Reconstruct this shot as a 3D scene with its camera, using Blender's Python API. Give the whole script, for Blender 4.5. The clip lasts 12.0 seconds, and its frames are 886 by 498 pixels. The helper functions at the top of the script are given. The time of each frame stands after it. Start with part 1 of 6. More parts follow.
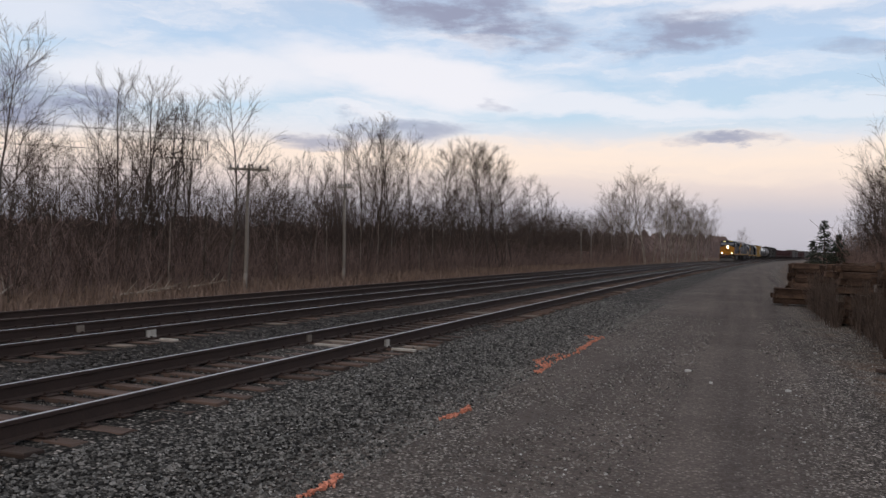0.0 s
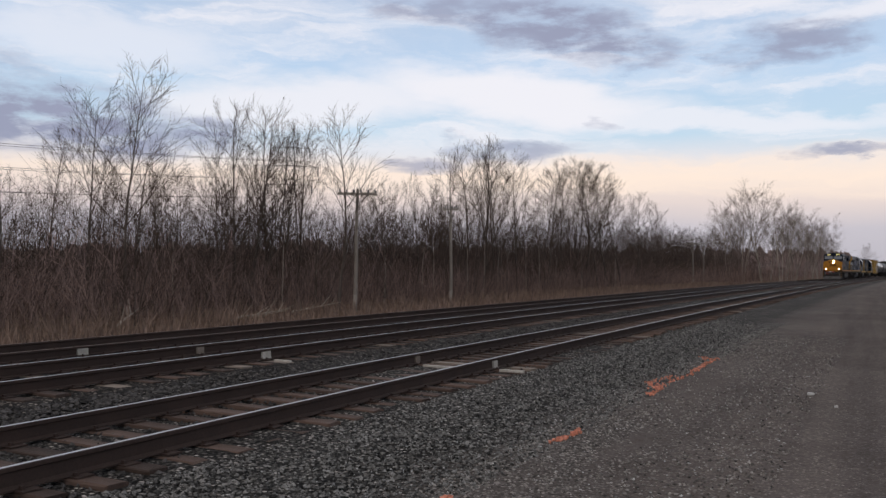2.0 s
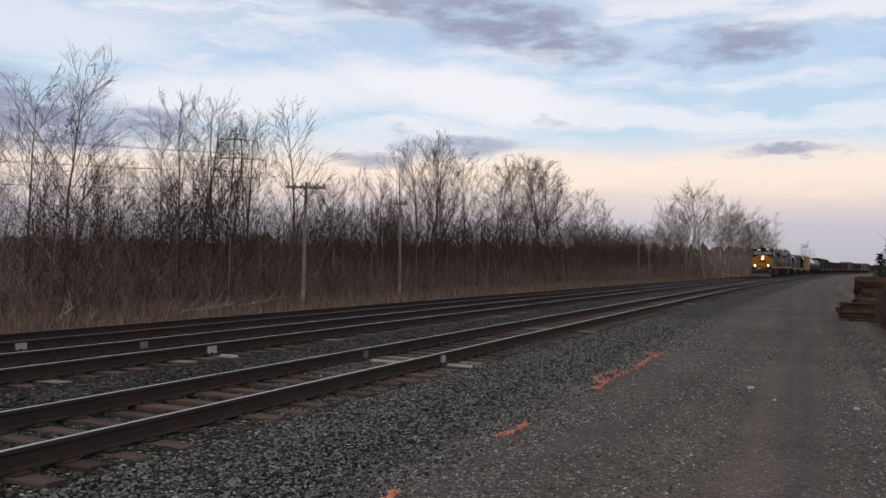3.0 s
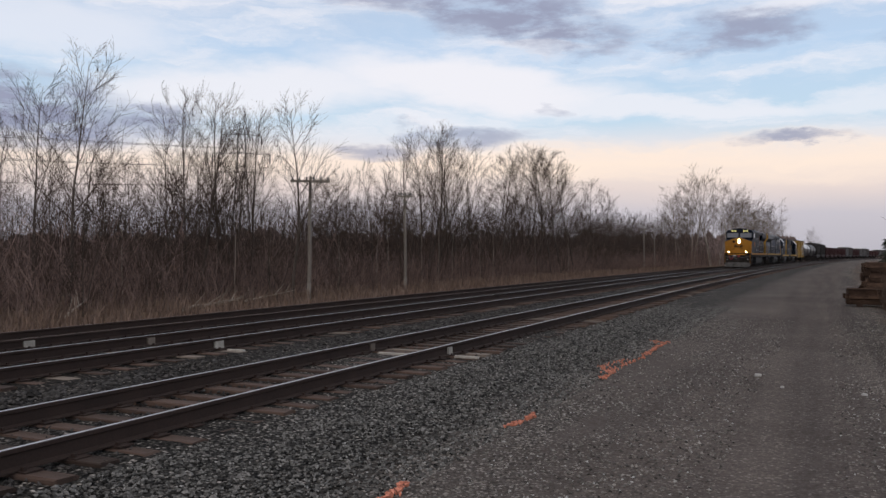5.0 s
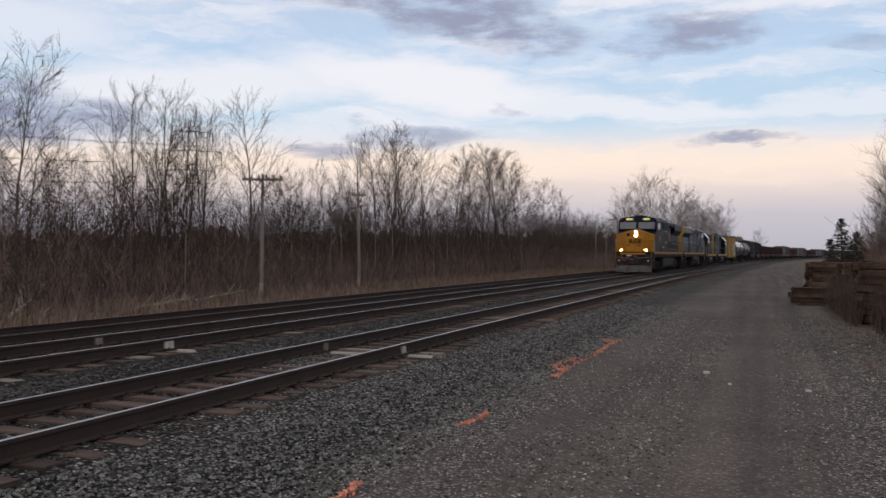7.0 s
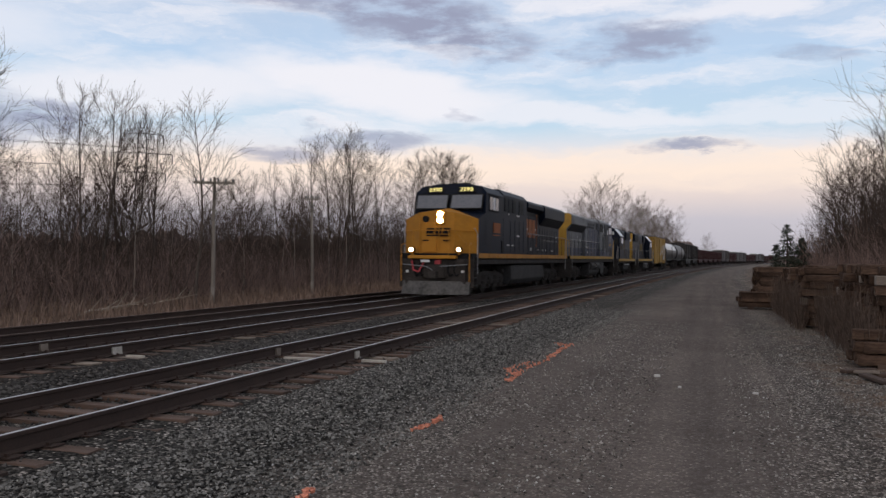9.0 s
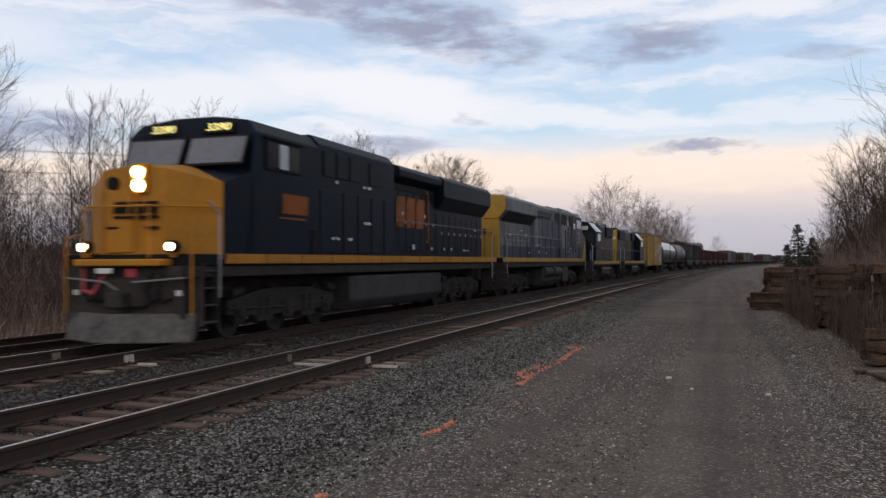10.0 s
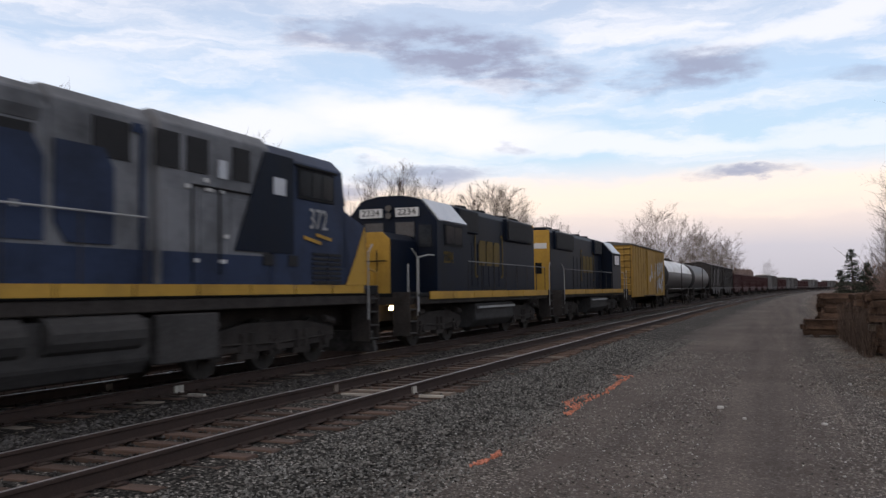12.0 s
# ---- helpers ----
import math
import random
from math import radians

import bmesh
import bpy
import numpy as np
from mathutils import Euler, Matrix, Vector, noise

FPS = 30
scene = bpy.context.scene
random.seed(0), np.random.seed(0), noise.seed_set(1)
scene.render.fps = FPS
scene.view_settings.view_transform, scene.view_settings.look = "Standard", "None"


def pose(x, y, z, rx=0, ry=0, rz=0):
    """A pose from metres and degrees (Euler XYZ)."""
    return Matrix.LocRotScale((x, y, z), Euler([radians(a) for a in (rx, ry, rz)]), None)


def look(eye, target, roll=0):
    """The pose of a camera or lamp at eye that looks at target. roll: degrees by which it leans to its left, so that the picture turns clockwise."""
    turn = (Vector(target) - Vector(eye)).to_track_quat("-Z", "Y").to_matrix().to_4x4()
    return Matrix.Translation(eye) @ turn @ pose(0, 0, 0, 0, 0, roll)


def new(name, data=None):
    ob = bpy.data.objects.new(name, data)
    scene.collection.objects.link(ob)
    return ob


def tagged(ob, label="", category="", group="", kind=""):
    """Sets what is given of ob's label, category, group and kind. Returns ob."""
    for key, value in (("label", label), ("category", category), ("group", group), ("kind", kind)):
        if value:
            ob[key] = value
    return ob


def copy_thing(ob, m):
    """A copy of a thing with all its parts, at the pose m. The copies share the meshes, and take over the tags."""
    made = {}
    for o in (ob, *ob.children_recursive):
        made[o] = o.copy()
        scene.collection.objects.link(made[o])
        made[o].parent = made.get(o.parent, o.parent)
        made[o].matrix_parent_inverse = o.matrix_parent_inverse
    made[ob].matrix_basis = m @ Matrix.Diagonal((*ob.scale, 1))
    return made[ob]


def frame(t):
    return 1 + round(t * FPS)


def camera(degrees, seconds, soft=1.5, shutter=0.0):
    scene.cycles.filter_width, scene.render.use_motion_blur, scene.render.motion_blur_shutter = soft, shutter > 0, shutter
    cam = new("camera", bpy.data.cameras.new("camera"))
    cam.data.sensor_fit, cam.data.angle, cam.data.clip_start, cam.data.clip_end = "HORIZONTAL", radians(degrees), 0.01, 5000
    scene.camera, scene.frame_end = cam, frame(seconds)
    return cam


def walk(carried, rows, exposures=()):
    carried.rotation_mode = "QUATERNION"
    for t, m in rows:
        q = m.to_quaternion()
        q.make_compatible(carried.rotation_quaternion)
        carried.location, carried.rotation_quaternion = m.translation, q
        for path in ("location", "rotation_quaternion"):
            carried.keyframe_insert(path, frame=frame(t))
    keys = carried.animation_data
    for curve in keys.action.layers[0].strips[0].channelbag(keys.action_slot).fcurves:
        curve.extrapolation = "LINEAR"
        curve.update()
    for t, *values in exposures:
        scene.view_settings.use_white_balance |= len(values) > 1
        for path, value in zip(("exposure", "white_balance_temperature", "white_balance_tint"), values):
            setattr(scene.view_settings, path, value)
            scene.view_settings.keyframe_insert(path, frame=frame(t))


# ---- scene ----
# The camera: held by hand, standing beside the tracks, panning a little.
EYE = (0.0, 0.0, 1.859)
LOOKS = (
    (0.0, 19.648, -0.147, -1.507), (0.5, 20.913, 0.809, -1.739), (1.0, 20.469, 1.809, -2.513), (1.5, 23.2, 0.31, -0.69),
    (2.0, 26.707, 1.112, -0.752), (2.5, 24.512, 1.295, -1.061), (3.0, 23.322, 0.822, -1.1), (3.5, 23.508, 0.355, -0.459),
    (5.5, 23.673, 0.276, -0.257), (6.0, 22.11, 0.721, -0.287), (6.5, 22.135, 1.338, -0.258), (7.0, 20.611, 0.238, -0.345),
    (7.5, 18.599, -0.04, -1.779), (9.5, 17.644, 0.72, -0.053), (10.0, 18.199, 0.847, 0.257), (10.5, 19.701, -0.118, 0.116),
    (11.0, 19.165, 0.614, 0.764), (11.5, 19.433, 1.932, 1.373), (12.0, 21.198, 2.805, 0.778))
cam = camera(54.3, 12.0, soft=1.45, shutter=0.3)
walk(cam, [(t, pose(*EYE, 90 + pitch, roll, yaw)) for t, yaw, pitch, roll in LOOKS],
     exposures=((0.0, 0.0, 6750, 12), (9.5, 0.0, 6750, 12), (10.5, 0.14, 6750, 12), (11.5, 0.2, 6750, 12), (12.0, 0.19, 6750, 12)))

# The tracks run along y and bend gently to the right with distance.
BEND = 1.372e-4
TRACK_X = (-6.845, -10.741, -15.45)
RAIL_Z = (0.24, 0.305, 0.10)
TRAIN_Y0, TRAIN_SPEED = 202.6, 18.84


def bend(y):
    return BEND * max(0.0, y) ** 2


def lin(r, g, b):
    return tuple((v / 255 / 12.92) if v <= 10 else ((v / 255 + 0.055) / 1.055) ** 2.4 for v in (r, g, b)) + (1.0,)


# ---- world and light ----
def make_world():
    world = bpy.data.worlds.new("dusk_sky")
    scene.world = world
    world.use_nodes = True
    tree = world.node_tree
    tree.nodes.clear()
    link = tree.links.new

    def put(value, socket):
        if isinstance(value, (int, float)):
            socket.default_value = value
        else:
            link(value, socket)

    def calc(op, a, b=0.0, clamp=False):
        n = tree.nodes.new("ShaderNodeMath")
        n.operation, n.use_clamp = op, clamp
        put(a, n.inputs[0]), put(b, n.inputs[1])
        return n.outputs[0]

    def smooth(v, lo, hi, a, b):
        n = tree.nodes.new("ShaderNodeMapRange")
        n.interpolation_type = "SMOOTHSTEP"
        for i, w in enumerate((v, lo, hi, a, b)):
            put(w, n.inputs[i])
        return n.outputs[0]

    def mix(f, a, b):
        n = tree.nodes.new("ShaderNodeMix")
        n.data_type = "RGBA"
        put(f, n.inputs[0])
        for v, s in ((a, n.inputs[6]), (b, n.inputs[7])):
            if isinstance(v, tuple):
                s.default_value = v
            else:
                link(v, s)
        return n.outputs[2]

    def cloud_noise(vec, scale, detail=5.0, rough=0.55):
        n = tree.nodes.new("ShaderNodeTexNoise")
        n.inputs["Scale"].default_value, n.inputs["Detail"].default_value = scale, detail
        n.inputs["Roughness"].default_value = rough
        link(vec, n.inputs["Vector"])
        return n

    coords = tree.nodes.new("ShaderNodeTexCoord")
    split = tree.nodes.new("ShaderNodeSeparateXYZ")
    link(coords.outputs["Generated"], split.inputs[0])
    x, y, z = split.outputs
    az = calc("MULTIPLY", calc("ARCTAN2", x, y), 57.2958)
    el = calc("MULTIPLY", calc("ARCSINE", z), 57.2958)
    flat = tree.nodes.new("ShaderNodeCombineXYZ")
    put(az, flat.inputs[0]), put(calc("MULTIPLY", el, 3.0), flat.inputs[1])
    warp = cloud_noise(flat.outputs[0], 0.11, 6.0, 0.62)
    wsep = tree.nodes.new("ShaderNodeSeparateColor")
    link(warp.outputs["Color"], wsep.inputs[0])
    waz = calc("ADD", az, calc("MULTIPLY", calc("SUBTRACT", wsep.outputs[0], 0.5), 11.0))
    wel = calc("ADD", el, calc("MULTIPLY", calc("SUBTRACT", wsep.outputs[1], 0.5), 3.6))

    # the clear air between the clouds, from the haze at the horizon up
    ramp = tree.nodes.new("ShaderNodeValToRGB")
    stops = ((0, (176, 176, 188)), (2.5, (188, 186, 197)), (4.2, (218, 206, 204)), (5.8, (236, 222, 212)), (7.2, (214, 218, 226)),
             (8.6, (184, 210, 230)), (13, (177, 203, 231)), (20, (176, 190, 214)), (40, (172, 172, 178)))
    put(calc("DIVIDE", calc("ADD", el, calc("MULTIPLY", calc("SUBTRACT", wsep.outputs[2], 0.5), 1.2)), 40.0, True), ramp.inputs[0])
    els = ramp.color_ramp.elements
    while len(els) < len(stops):
        els.new(0.5)
    for e, (deg, c) in zip(els, stops):
        e.position, e.color = deg / 40, lin(*c)
    sky = ramp.outputs[0]

    def blob(a0, e0, ra, re, tilt, strength):
        du = calc("SUBTRACT", waz, a0)
        dv = calc("ADD", calc("SUBTRACT", wel, e0), calc("MULTIPLY", du, tilt))
        d = calc("ADD", calc("POWER", calc("DIVIDE", du, ra), 2.0), calc("POWER", calc("DIVIDE", dv, re), 2.0))
        return smooth(d, 0.15, 1.5, strength, 0.0)

    def layer(rows):
        total = 0.0
        for row in rows:
            total = calc("MAXIMUM", total, blob(*row))
        return total

    # high thin white cloud: streaks, and a general veil
    streak_vec = tree.nodes.new("ShaderNodeCombineXYZ")
    put(calc("MULTIPLY", waz, 0.5), streak_vec.inputs[0]), put(calc("MULTIPLY", wel, 3.2), streak_vec.inputs[1])
    veil = cloud_noise(streak_vec.outputs[0], 0.13, 7.0, 0.6)
    white = layer(((-22, 11.2, 12, 1.9, 0.10, 0.95), (-36, 10.6, 12, 2.0, -0.05, 0.85), (-10, 9.6, 12, 0.8, 0.05, 0.75),
                   (3, 15.8, 9, 0.9, -0.12, 0.8), (8, 9.2, 16, 0.7, 0.0, 0.6), (-48, 13.5, 8, 1.6, 0.0, 0.6)))
    white = calc("MAXIMUM", white, smooth(veil.outputs[0], 0.42, 0.7, 0.0, 0.85))
    white = calc("MULTIPLY", white, smooth(el, 5.5, 8.5, 0.0, 1.0))
    sky = mix(white, sky, lin(230, 232, 240))
    cream = calc("MULTIPLY", smooth(veil.outputs[0], 0.35, 0.6, 0.25, 0.85), blob(-6, 6.0, 40, 1.5, 0.0, 1.0))
    sky = mix(cream, sky, lin(243, 226, 212))

    # low grey clouds
    grey = layer(((-19.5, 15.3, 7.5, 1.8, 0.16, 0.95), (-27, 16.4, 6, 1.2, 0.1, 0.75), (-15, 13.9, 3.2, 0.9, 0.2, 0.75), (-4.4, 13.7, 4.4, 1.3, -0.05, 0.85), (-8.6, 13.3, 2.0, 0.8, 0.1, 0.6),
                  (-2.2, 6.95, 3.6, 0.4, -0.06, 0.8), (-22.5, 7.9, 4.5, 0.75, 0.0, 0.7), (-28.5, 6.9, 3.2, 0.55, 0.0, 0.7), (-51, 8.6, 8, 2.4, 0.0, 1.0), (-42, 8.4, 3.0, 1.2, 0.0, 0.95),
                  (-58, 11, 7, 2.0, 0.0, 0.5), (5.5, 12.4, 3.0, 0.7, 0.1, 0.45), (-16, 9.7, 1.5, 0.4, 0.0, 0.4)))
    puff = cloud_noise(flat.outputs[0], 0.32, 7.0, 0.6)
    grey = calc("MULTIPLY", grey, smooth(puff.outputs[0], 0.32, 0.6, 0.2, 1.05))
    sky = mix(grey, sky, lin(146, 153, 178))

    nishita = tree.nodes.new("ShaderNodeTexSky")
    nishita.sky_type, nishita.sun_disc = "NISHITA", False
    nishita.sun_elevation, nishita.sun_rotation = radians(26), radians(188)
    air = tree.nodes.new("ShaderNodeBackground")
    link(nishita.outputs[0], air.inputs[0])
    air.inputs[1].default_value = 0.05
    clouds = tree.nodes.new("ShaderNodeBackground")
    link(sky, clouds.inputs[0])
    clouds.inputs[1].default_value = 1.16
    both = tree.nodes.new("ShaderNodeMixShader")
    both.inputs[0].default_value = 0.94
    out = tree.nodes.new("ShaderNodeOutputWorld")
    link(air.outputs[0], both.inputs[1]), link(clouds.outputs[0], both.inputs[2]), link(both.outputs[0], out.inputs[0])


make_world()
sun = new("sun", bpy.data.lights.new("sun", "SUN"))
sun.data.energy, sun.data.angle, sun.data.color = 0.5, radians(30), (1.0, 0.86, 0.72)
sun.matrix_basis = look((-6, -45, 22), (0, 0, 0))


# ---- materials ----
def shader(name, rough=0.8, metal=0.0, spec=0.4):
    m = bpy.data.materials.new(name)
    m.use_nodes = True
    b = m.node_tree.nodes["Principled BSDF"]
    b.inputs["Roughness"].default_value, b.inputs["Metallic"].default_value = rough, metal
    b.inputs["Specular IOR Level"].default_value = spec
    return m, m.node_tree, b


def noise_at(tree, scale, detail=4.0, rough=0.6, stretch=None, space="Object"):
    n = tree.nodes.new("ShaderNodeTexNoise")
    n.inputs["Scale"].default_value, n.inputs["Detail"].default_value, n.inputs["Roughness"].default_value = scale, detail, rough
    c = tree.nodes.new("ShaderNodeTexCoord")
    src = c.outputs[space]
    if stretch:
        k = tree.nodes.new("ShaderNodeMapping")
        k.inputs["Scale"].default_value = stretch
        tree.links.new(src, k.inputs[0])
        src = k.outputs[0]
    tree.links.new(src, n.inputs["Vector"])
    return n.outputs[0]


def ramp_of(tree, value, stops):
    r = tree.nodes.new("ShaderNodeValToRGB")
    tree.links.new(value, r.inputs[0])
    els = r.color_ramp.elements
    while len(els) < len(stops):
        els.new(0.5)
    for e, (p, c) in zip(els, stops):
        e.position, e.color = p, (*c[:3], 1)
    return r.outputs[0]


def blend(tree, fac, a, b, kind="MIX"):
    n = tree.nodes.new("ShaderNodeMix")
    n.data_type, n.blend_type = "RGBA", kind
    for v, s in ((fac, n.inputs[0]), (a, n.inputs[6]), (b, n.inputs[7])):
        if isinstance(v, (int, float)):
            s.default_value = v
        elif isinstance(v, tuple):
            s.default_value = (*v[:3], 1)
        else:
            tree.links.new(v, s)
    return n.outputs[2]


def bump(tree, b, value, strength, distance):
    n = tree.nodes.new("ShaderNodeBump")
    n.inputs["Strength"].default_value, n.inputs["Distance"].default_value = strength, distance
    tree.links.new(value, n.inputs["Height"])
    tree.links.new(n.outputs[0], b.inputs["Normal"])


def mottled(name, dark, light, scale=3.0, fine=40.0, rough=0.8, metal=0.0, relief=0.3, depth=0.01, stretch=None, spec=0.4, vary=0.0, dirt=None, dirt_scale=0.8):
    """Two-scale variation between two colours, with relief, piece to piece variation and soft dirt."""
    m, tree, b = shader(name, rough, metal, spec)
    big, small = noise_at(tree, scale, 5, 0.6, stretch), noise_at(tree, fine, 3, 0.6, stretch)
    mid = tuple((p + q) / 2 for p, q in zip(dark, light))
    col = blend(tree, 0.5, ramp_of(tree, big, ((0.3, dark), (0.7, light))), ramp_of(tree, small, ((0.3, dark), (0.5, mid), (0.72, light))))
    if dirt:
        patch = noise_at(tree, dirt_scale, 6, 0.7)
        col = blend(tree, ramp_of(tree, patch, ((0.45, (0, 0, 0)), (0.75, (0.75, 0.75, 0.75)))), col, dirt)
    if vary:
        info = tree.nodes.new("ShaderNodeObjectInfo")
        geo = tree.nodes.new("ShaderNodeNewGeometry")
        add = tree.nodes.new("ShaderNodeMath")
        add.operation = "ADD"
        frac = tree.nodes.new("ShaderNodeMath")
        frac.operation = "FRACT"
        tree.links.new(info.outputs["Random"], add.inputs[0]), tree.links.new(geo.outputs["Random Per Island"], add.inputs[1])
        tree.links.new(add.outputs[0], frac.inputs[0])
        lo, hi = 1 - vary, 1 + vary
        col = blend(tree, 1.0, col, ramp_of(tree, frac.outputs[0], ((0, (lo, lo, lo)), (1, (hi, hi, hi)))), "MULTIPLY")
    tree.links.new(col, b.inputs["Base Color"])
    if relief:
        bump(tree, b, small, relief, depth)
    return m


def glow(name, colour, strength):
    m, tree, b = shader(name, 0.3)
    b.inputs["Base Color"].default_value = (*colour, 1)
    b.inputs["Emission Color"].default_value, b.inputs["Emission Strength"].default_value = (*colour, 1), strength
    return m


def ground_material():
    """Ballast beside the tracks, a packed gravel road, dry grass and leaf litter beyond, told apart by the distance across from the bending track."""
    m, tree, b = shader("ballast_gravel_and_dry_grass", 0.95, 0, 0.15)
    link = tree.links.new

    def calc(op, p, q=0.0):
        n = tree.nodes.new("ShaderNodeMath")
        n.operation = op
        for v, s in ((p, n.inputs[0]), (q, n.inputs[1])):
            if isinstance(v, (int, float)):
                s.default_value = v
            else:
                link(v, s)
        return n.outputs[0]

    def step(v, lo, hi, a, c):
        n = tree.nodes.new("ShaderNodeMapRange")
        n.interpolation_type = "SMOOTHSTEP"
        link(v, n.inputs[0])
        for i, w in enumerate((lo, hi, a, c)):
            n.inputs[i + 1].default_value = w
        return n.outputs[0]

    coords = tree.nodes.new("ShaderNodeTexCoord")
    sep = tree.nodes.new("ShaderNodeSeparateXYZ")
    link(coords.outputs["Object"], sep.inputs[0])
    across = calc("SUBTRACT", sep.outputs[0], calc("MULTIPLY", calc("POWER", calc("MAXIMUM", sep.outputs[1], 0.0), 2.0), BEND))
    patch = noise_at(tree, 0.35, 6, 0.65)
    across = calc("ADD", across, calc("MULTIPLY", calc("SUBTRACT", patch, 0.5), 2.2))

    def stones(scale, tones, edge):
        v = tree.nodes.new("ShaderNodeTexVoronoi")
        v.inputs["Scale"].default_value = scale
        link(coords.outputs["Object"], v.inputs["Vector"])
        tone = tree.nodes.new("ShaderNodeSeparateColor")
        link(v.outputs["Color"], tone.inputs[0])
        col = ramp_of(tree, tone.outputs[0], tones)
        # shade between the stones is multiplied into their colour, down to edge
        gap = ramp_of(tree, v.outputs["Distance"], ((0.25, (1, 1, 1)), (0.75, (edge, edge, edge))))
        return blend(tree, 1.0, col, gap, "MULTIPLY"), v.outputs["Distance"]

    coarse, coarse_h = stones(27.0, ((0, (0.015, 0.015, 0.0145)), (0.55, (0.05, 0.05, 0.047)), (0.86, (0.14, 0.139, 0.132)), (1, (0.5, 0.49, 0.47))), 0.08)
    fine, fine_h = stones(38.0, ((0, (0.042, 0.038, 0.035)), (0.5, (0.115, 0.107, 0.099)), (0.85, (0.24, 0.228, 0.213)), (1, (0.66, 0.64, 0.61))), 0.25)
    packed = ramp_of(tree, noise_at(tree, 9.0, 8, 0.75), ((0.3, (0.064, 0.056, 0.053)), (0.7, (0.132, 0.118, 0.11))))
    litter = ramp_of(tree, noise_at(tree, 1.3, 8, 0.75), ((0.3, (0.05, 0.035, 0.026)), (0.55, (0.12, 0.085, 0.06)), (0.75, (0.21, 0.155, 0.105))))
    wheel = noise_at(tree, 1.0, 6, 0.65, (0.9, 0.12, 1))
    road = blend(tree, ramp_of(tree, wheel, ((0.36, (0, 0, 0)), (0.58, (1, 1, 1)))), fine, packed)
    side = blend(tree, step(across, -0.2, 1.6, 0.0, 1.0), road, fine)
    # the worn middle of the road is packed finer than its margins
    centre = calc("MULTIPLY", step(across, -2.6, -1.4, 0.0, 1.0), step(across, 0.0, 1.3, 1.0, 0.0))
    col = blend(tree, centre, side, blend(tree, 0.75, fine, packed))
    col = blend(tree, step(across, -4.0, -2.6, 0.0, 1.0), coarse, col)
    soot = ramp_of(tree, noise_at(tree, 0.8, 4, 0.6), ((0.3, (0.38, 0.35, 0.33)), (0.7, (0.68, 0.64, 0.61))))
    col = blend(tree, step(across, -9.5, -8.4, 1.0, 0.0), col, blend(tree, 1.0, coarse, soot, "MULTIPLY"))
    col = blend(tree, step(across, -18.5, -16.5, 1.0, 0.0), col, litter)
    dirt = ramp_of(tree, noise_at(tree, 0.7, 6, 0.7), ((0.42, (0, 0, 0)), (0.62, (1, 1, 1))))
    col = blend(tree, step(across, 1.2, 2.2, 0.0, 1.0), col, blend(tree, dirt, col, litter))
    col = blend(tree, step(across, 3.2, 5.5, 0.0, 0.9), col, litter)
    blotch = ramp_of(tree, noise_at(tree, 0.22, 5, 0.7), ((0.3, (0.93, 0.87, 0.83)), (0.7, (1.48, 1.4, 1.34))))
    col = blend(tree, 1.0, col, blotch, "MULTIPLY")
    rut = ramp_of(tree, noise_at(tree, 1.0, 5, 0.6, (1.5, 0.05, 1)), ((0.36, (0.76, 0.75, 0.76)), (0.62, (1.16, 1.15, 1.14))))
    col = blend(tree, step(across, -2.6, -1.4, 0.0, 1.0), col, blend(tree, 1.0, col, rut, "MULTIPLY"))
    link(col, b.inputs["Base Color"])
    hmix = blend(tree, step(across, -4.0, -2.6, 0.0, 1.0), coarse_h, fine_h)
    n = tree.nodes.new("ShaderNodeBump")
    n.invert = True
    n.inputs["Strength"].default_value, n.inputs["Distance"].default_value = 0.7, 0.03
    link(hmix, n.inputs["Height"]), link(n.outputs[0], b.inputs["Normal"])
    return m


M_GROUND = ground_material()
M_STONE = mottled("crushed_grey_stone", (0.021, 0.021, 0.02), (0.215, 0.21, 0.198), 6, 60, 0.9, vary=0.95, spec=0.2)
M_SOOTY_STONE = mottled("sooty_stone", (0.018, 0.017, 0.0165), (0.1, 0.094, 0.09), 6, 60, 0.9, vary=0.7, spec=0.15)
M_GRAVEL = mottled("dusty_road_gravel", (0.06, 0.054, 0.049), (0.28, 0.262, 0.24), 6, 60, 0.9, vary=0.8, spec=0.2)
M_PALE_STONE = mottled("pale_limestone", (0.3, 0.3, 0.29), (0.5, 0.49, 0.47), 6, 60, 0.9, vary=0.2)
M_TIE = mottled("weathered_tie_wood", (0.032, 0.021, 0.017), (0.12, 0.078, 0.06), 1.2, 25, 0.9, stretch=(0.25, 3, 3), vary=0.45, relief=0.5, depth=0.01)
M_OLD_TIE = mottled("rotted_tie_wood", (0.022, 0.0145, 0.011), (0.15, 0.095, 0.068), 2.2, 14, 0.95, stretch=(0.5, 3, 3), vary=0.5, relief=0.9, depth=0.02, dirt=(0.02, 0.014, 0.011), dirt_scale=2.0, spec=0.1)
M_PALE_TIE = mottled("bleached_tie_wood", (0.13, 0.105, 0.085), (0.27, 0.225, 0.19), 1.2, 25, 0.9, stretch=(0.25, 3, 3), vary=0.2, relief=0.5)
M_RUST = mottled("rusty_rail_steel", (0.022, 0.0135, 0.011), (0.052, 0.031, 0.024), 2, 50, 0.85, 0.0, relief=0.2, depth=0.003)
M_SHINE = mottled("worn_bright_railhead", (0.45, 0.45, 0.46), (0.62, 0.62, 0.64), 1.5, 30, 0.42, 0.85, relief=0)
M_DULL_HEAD = mottled("brown_railhead", (0.1, 0.066, 0.05), (0.2, 0.14, 0.11), 1.5, 30, 0.55, 0.5, relief=0)
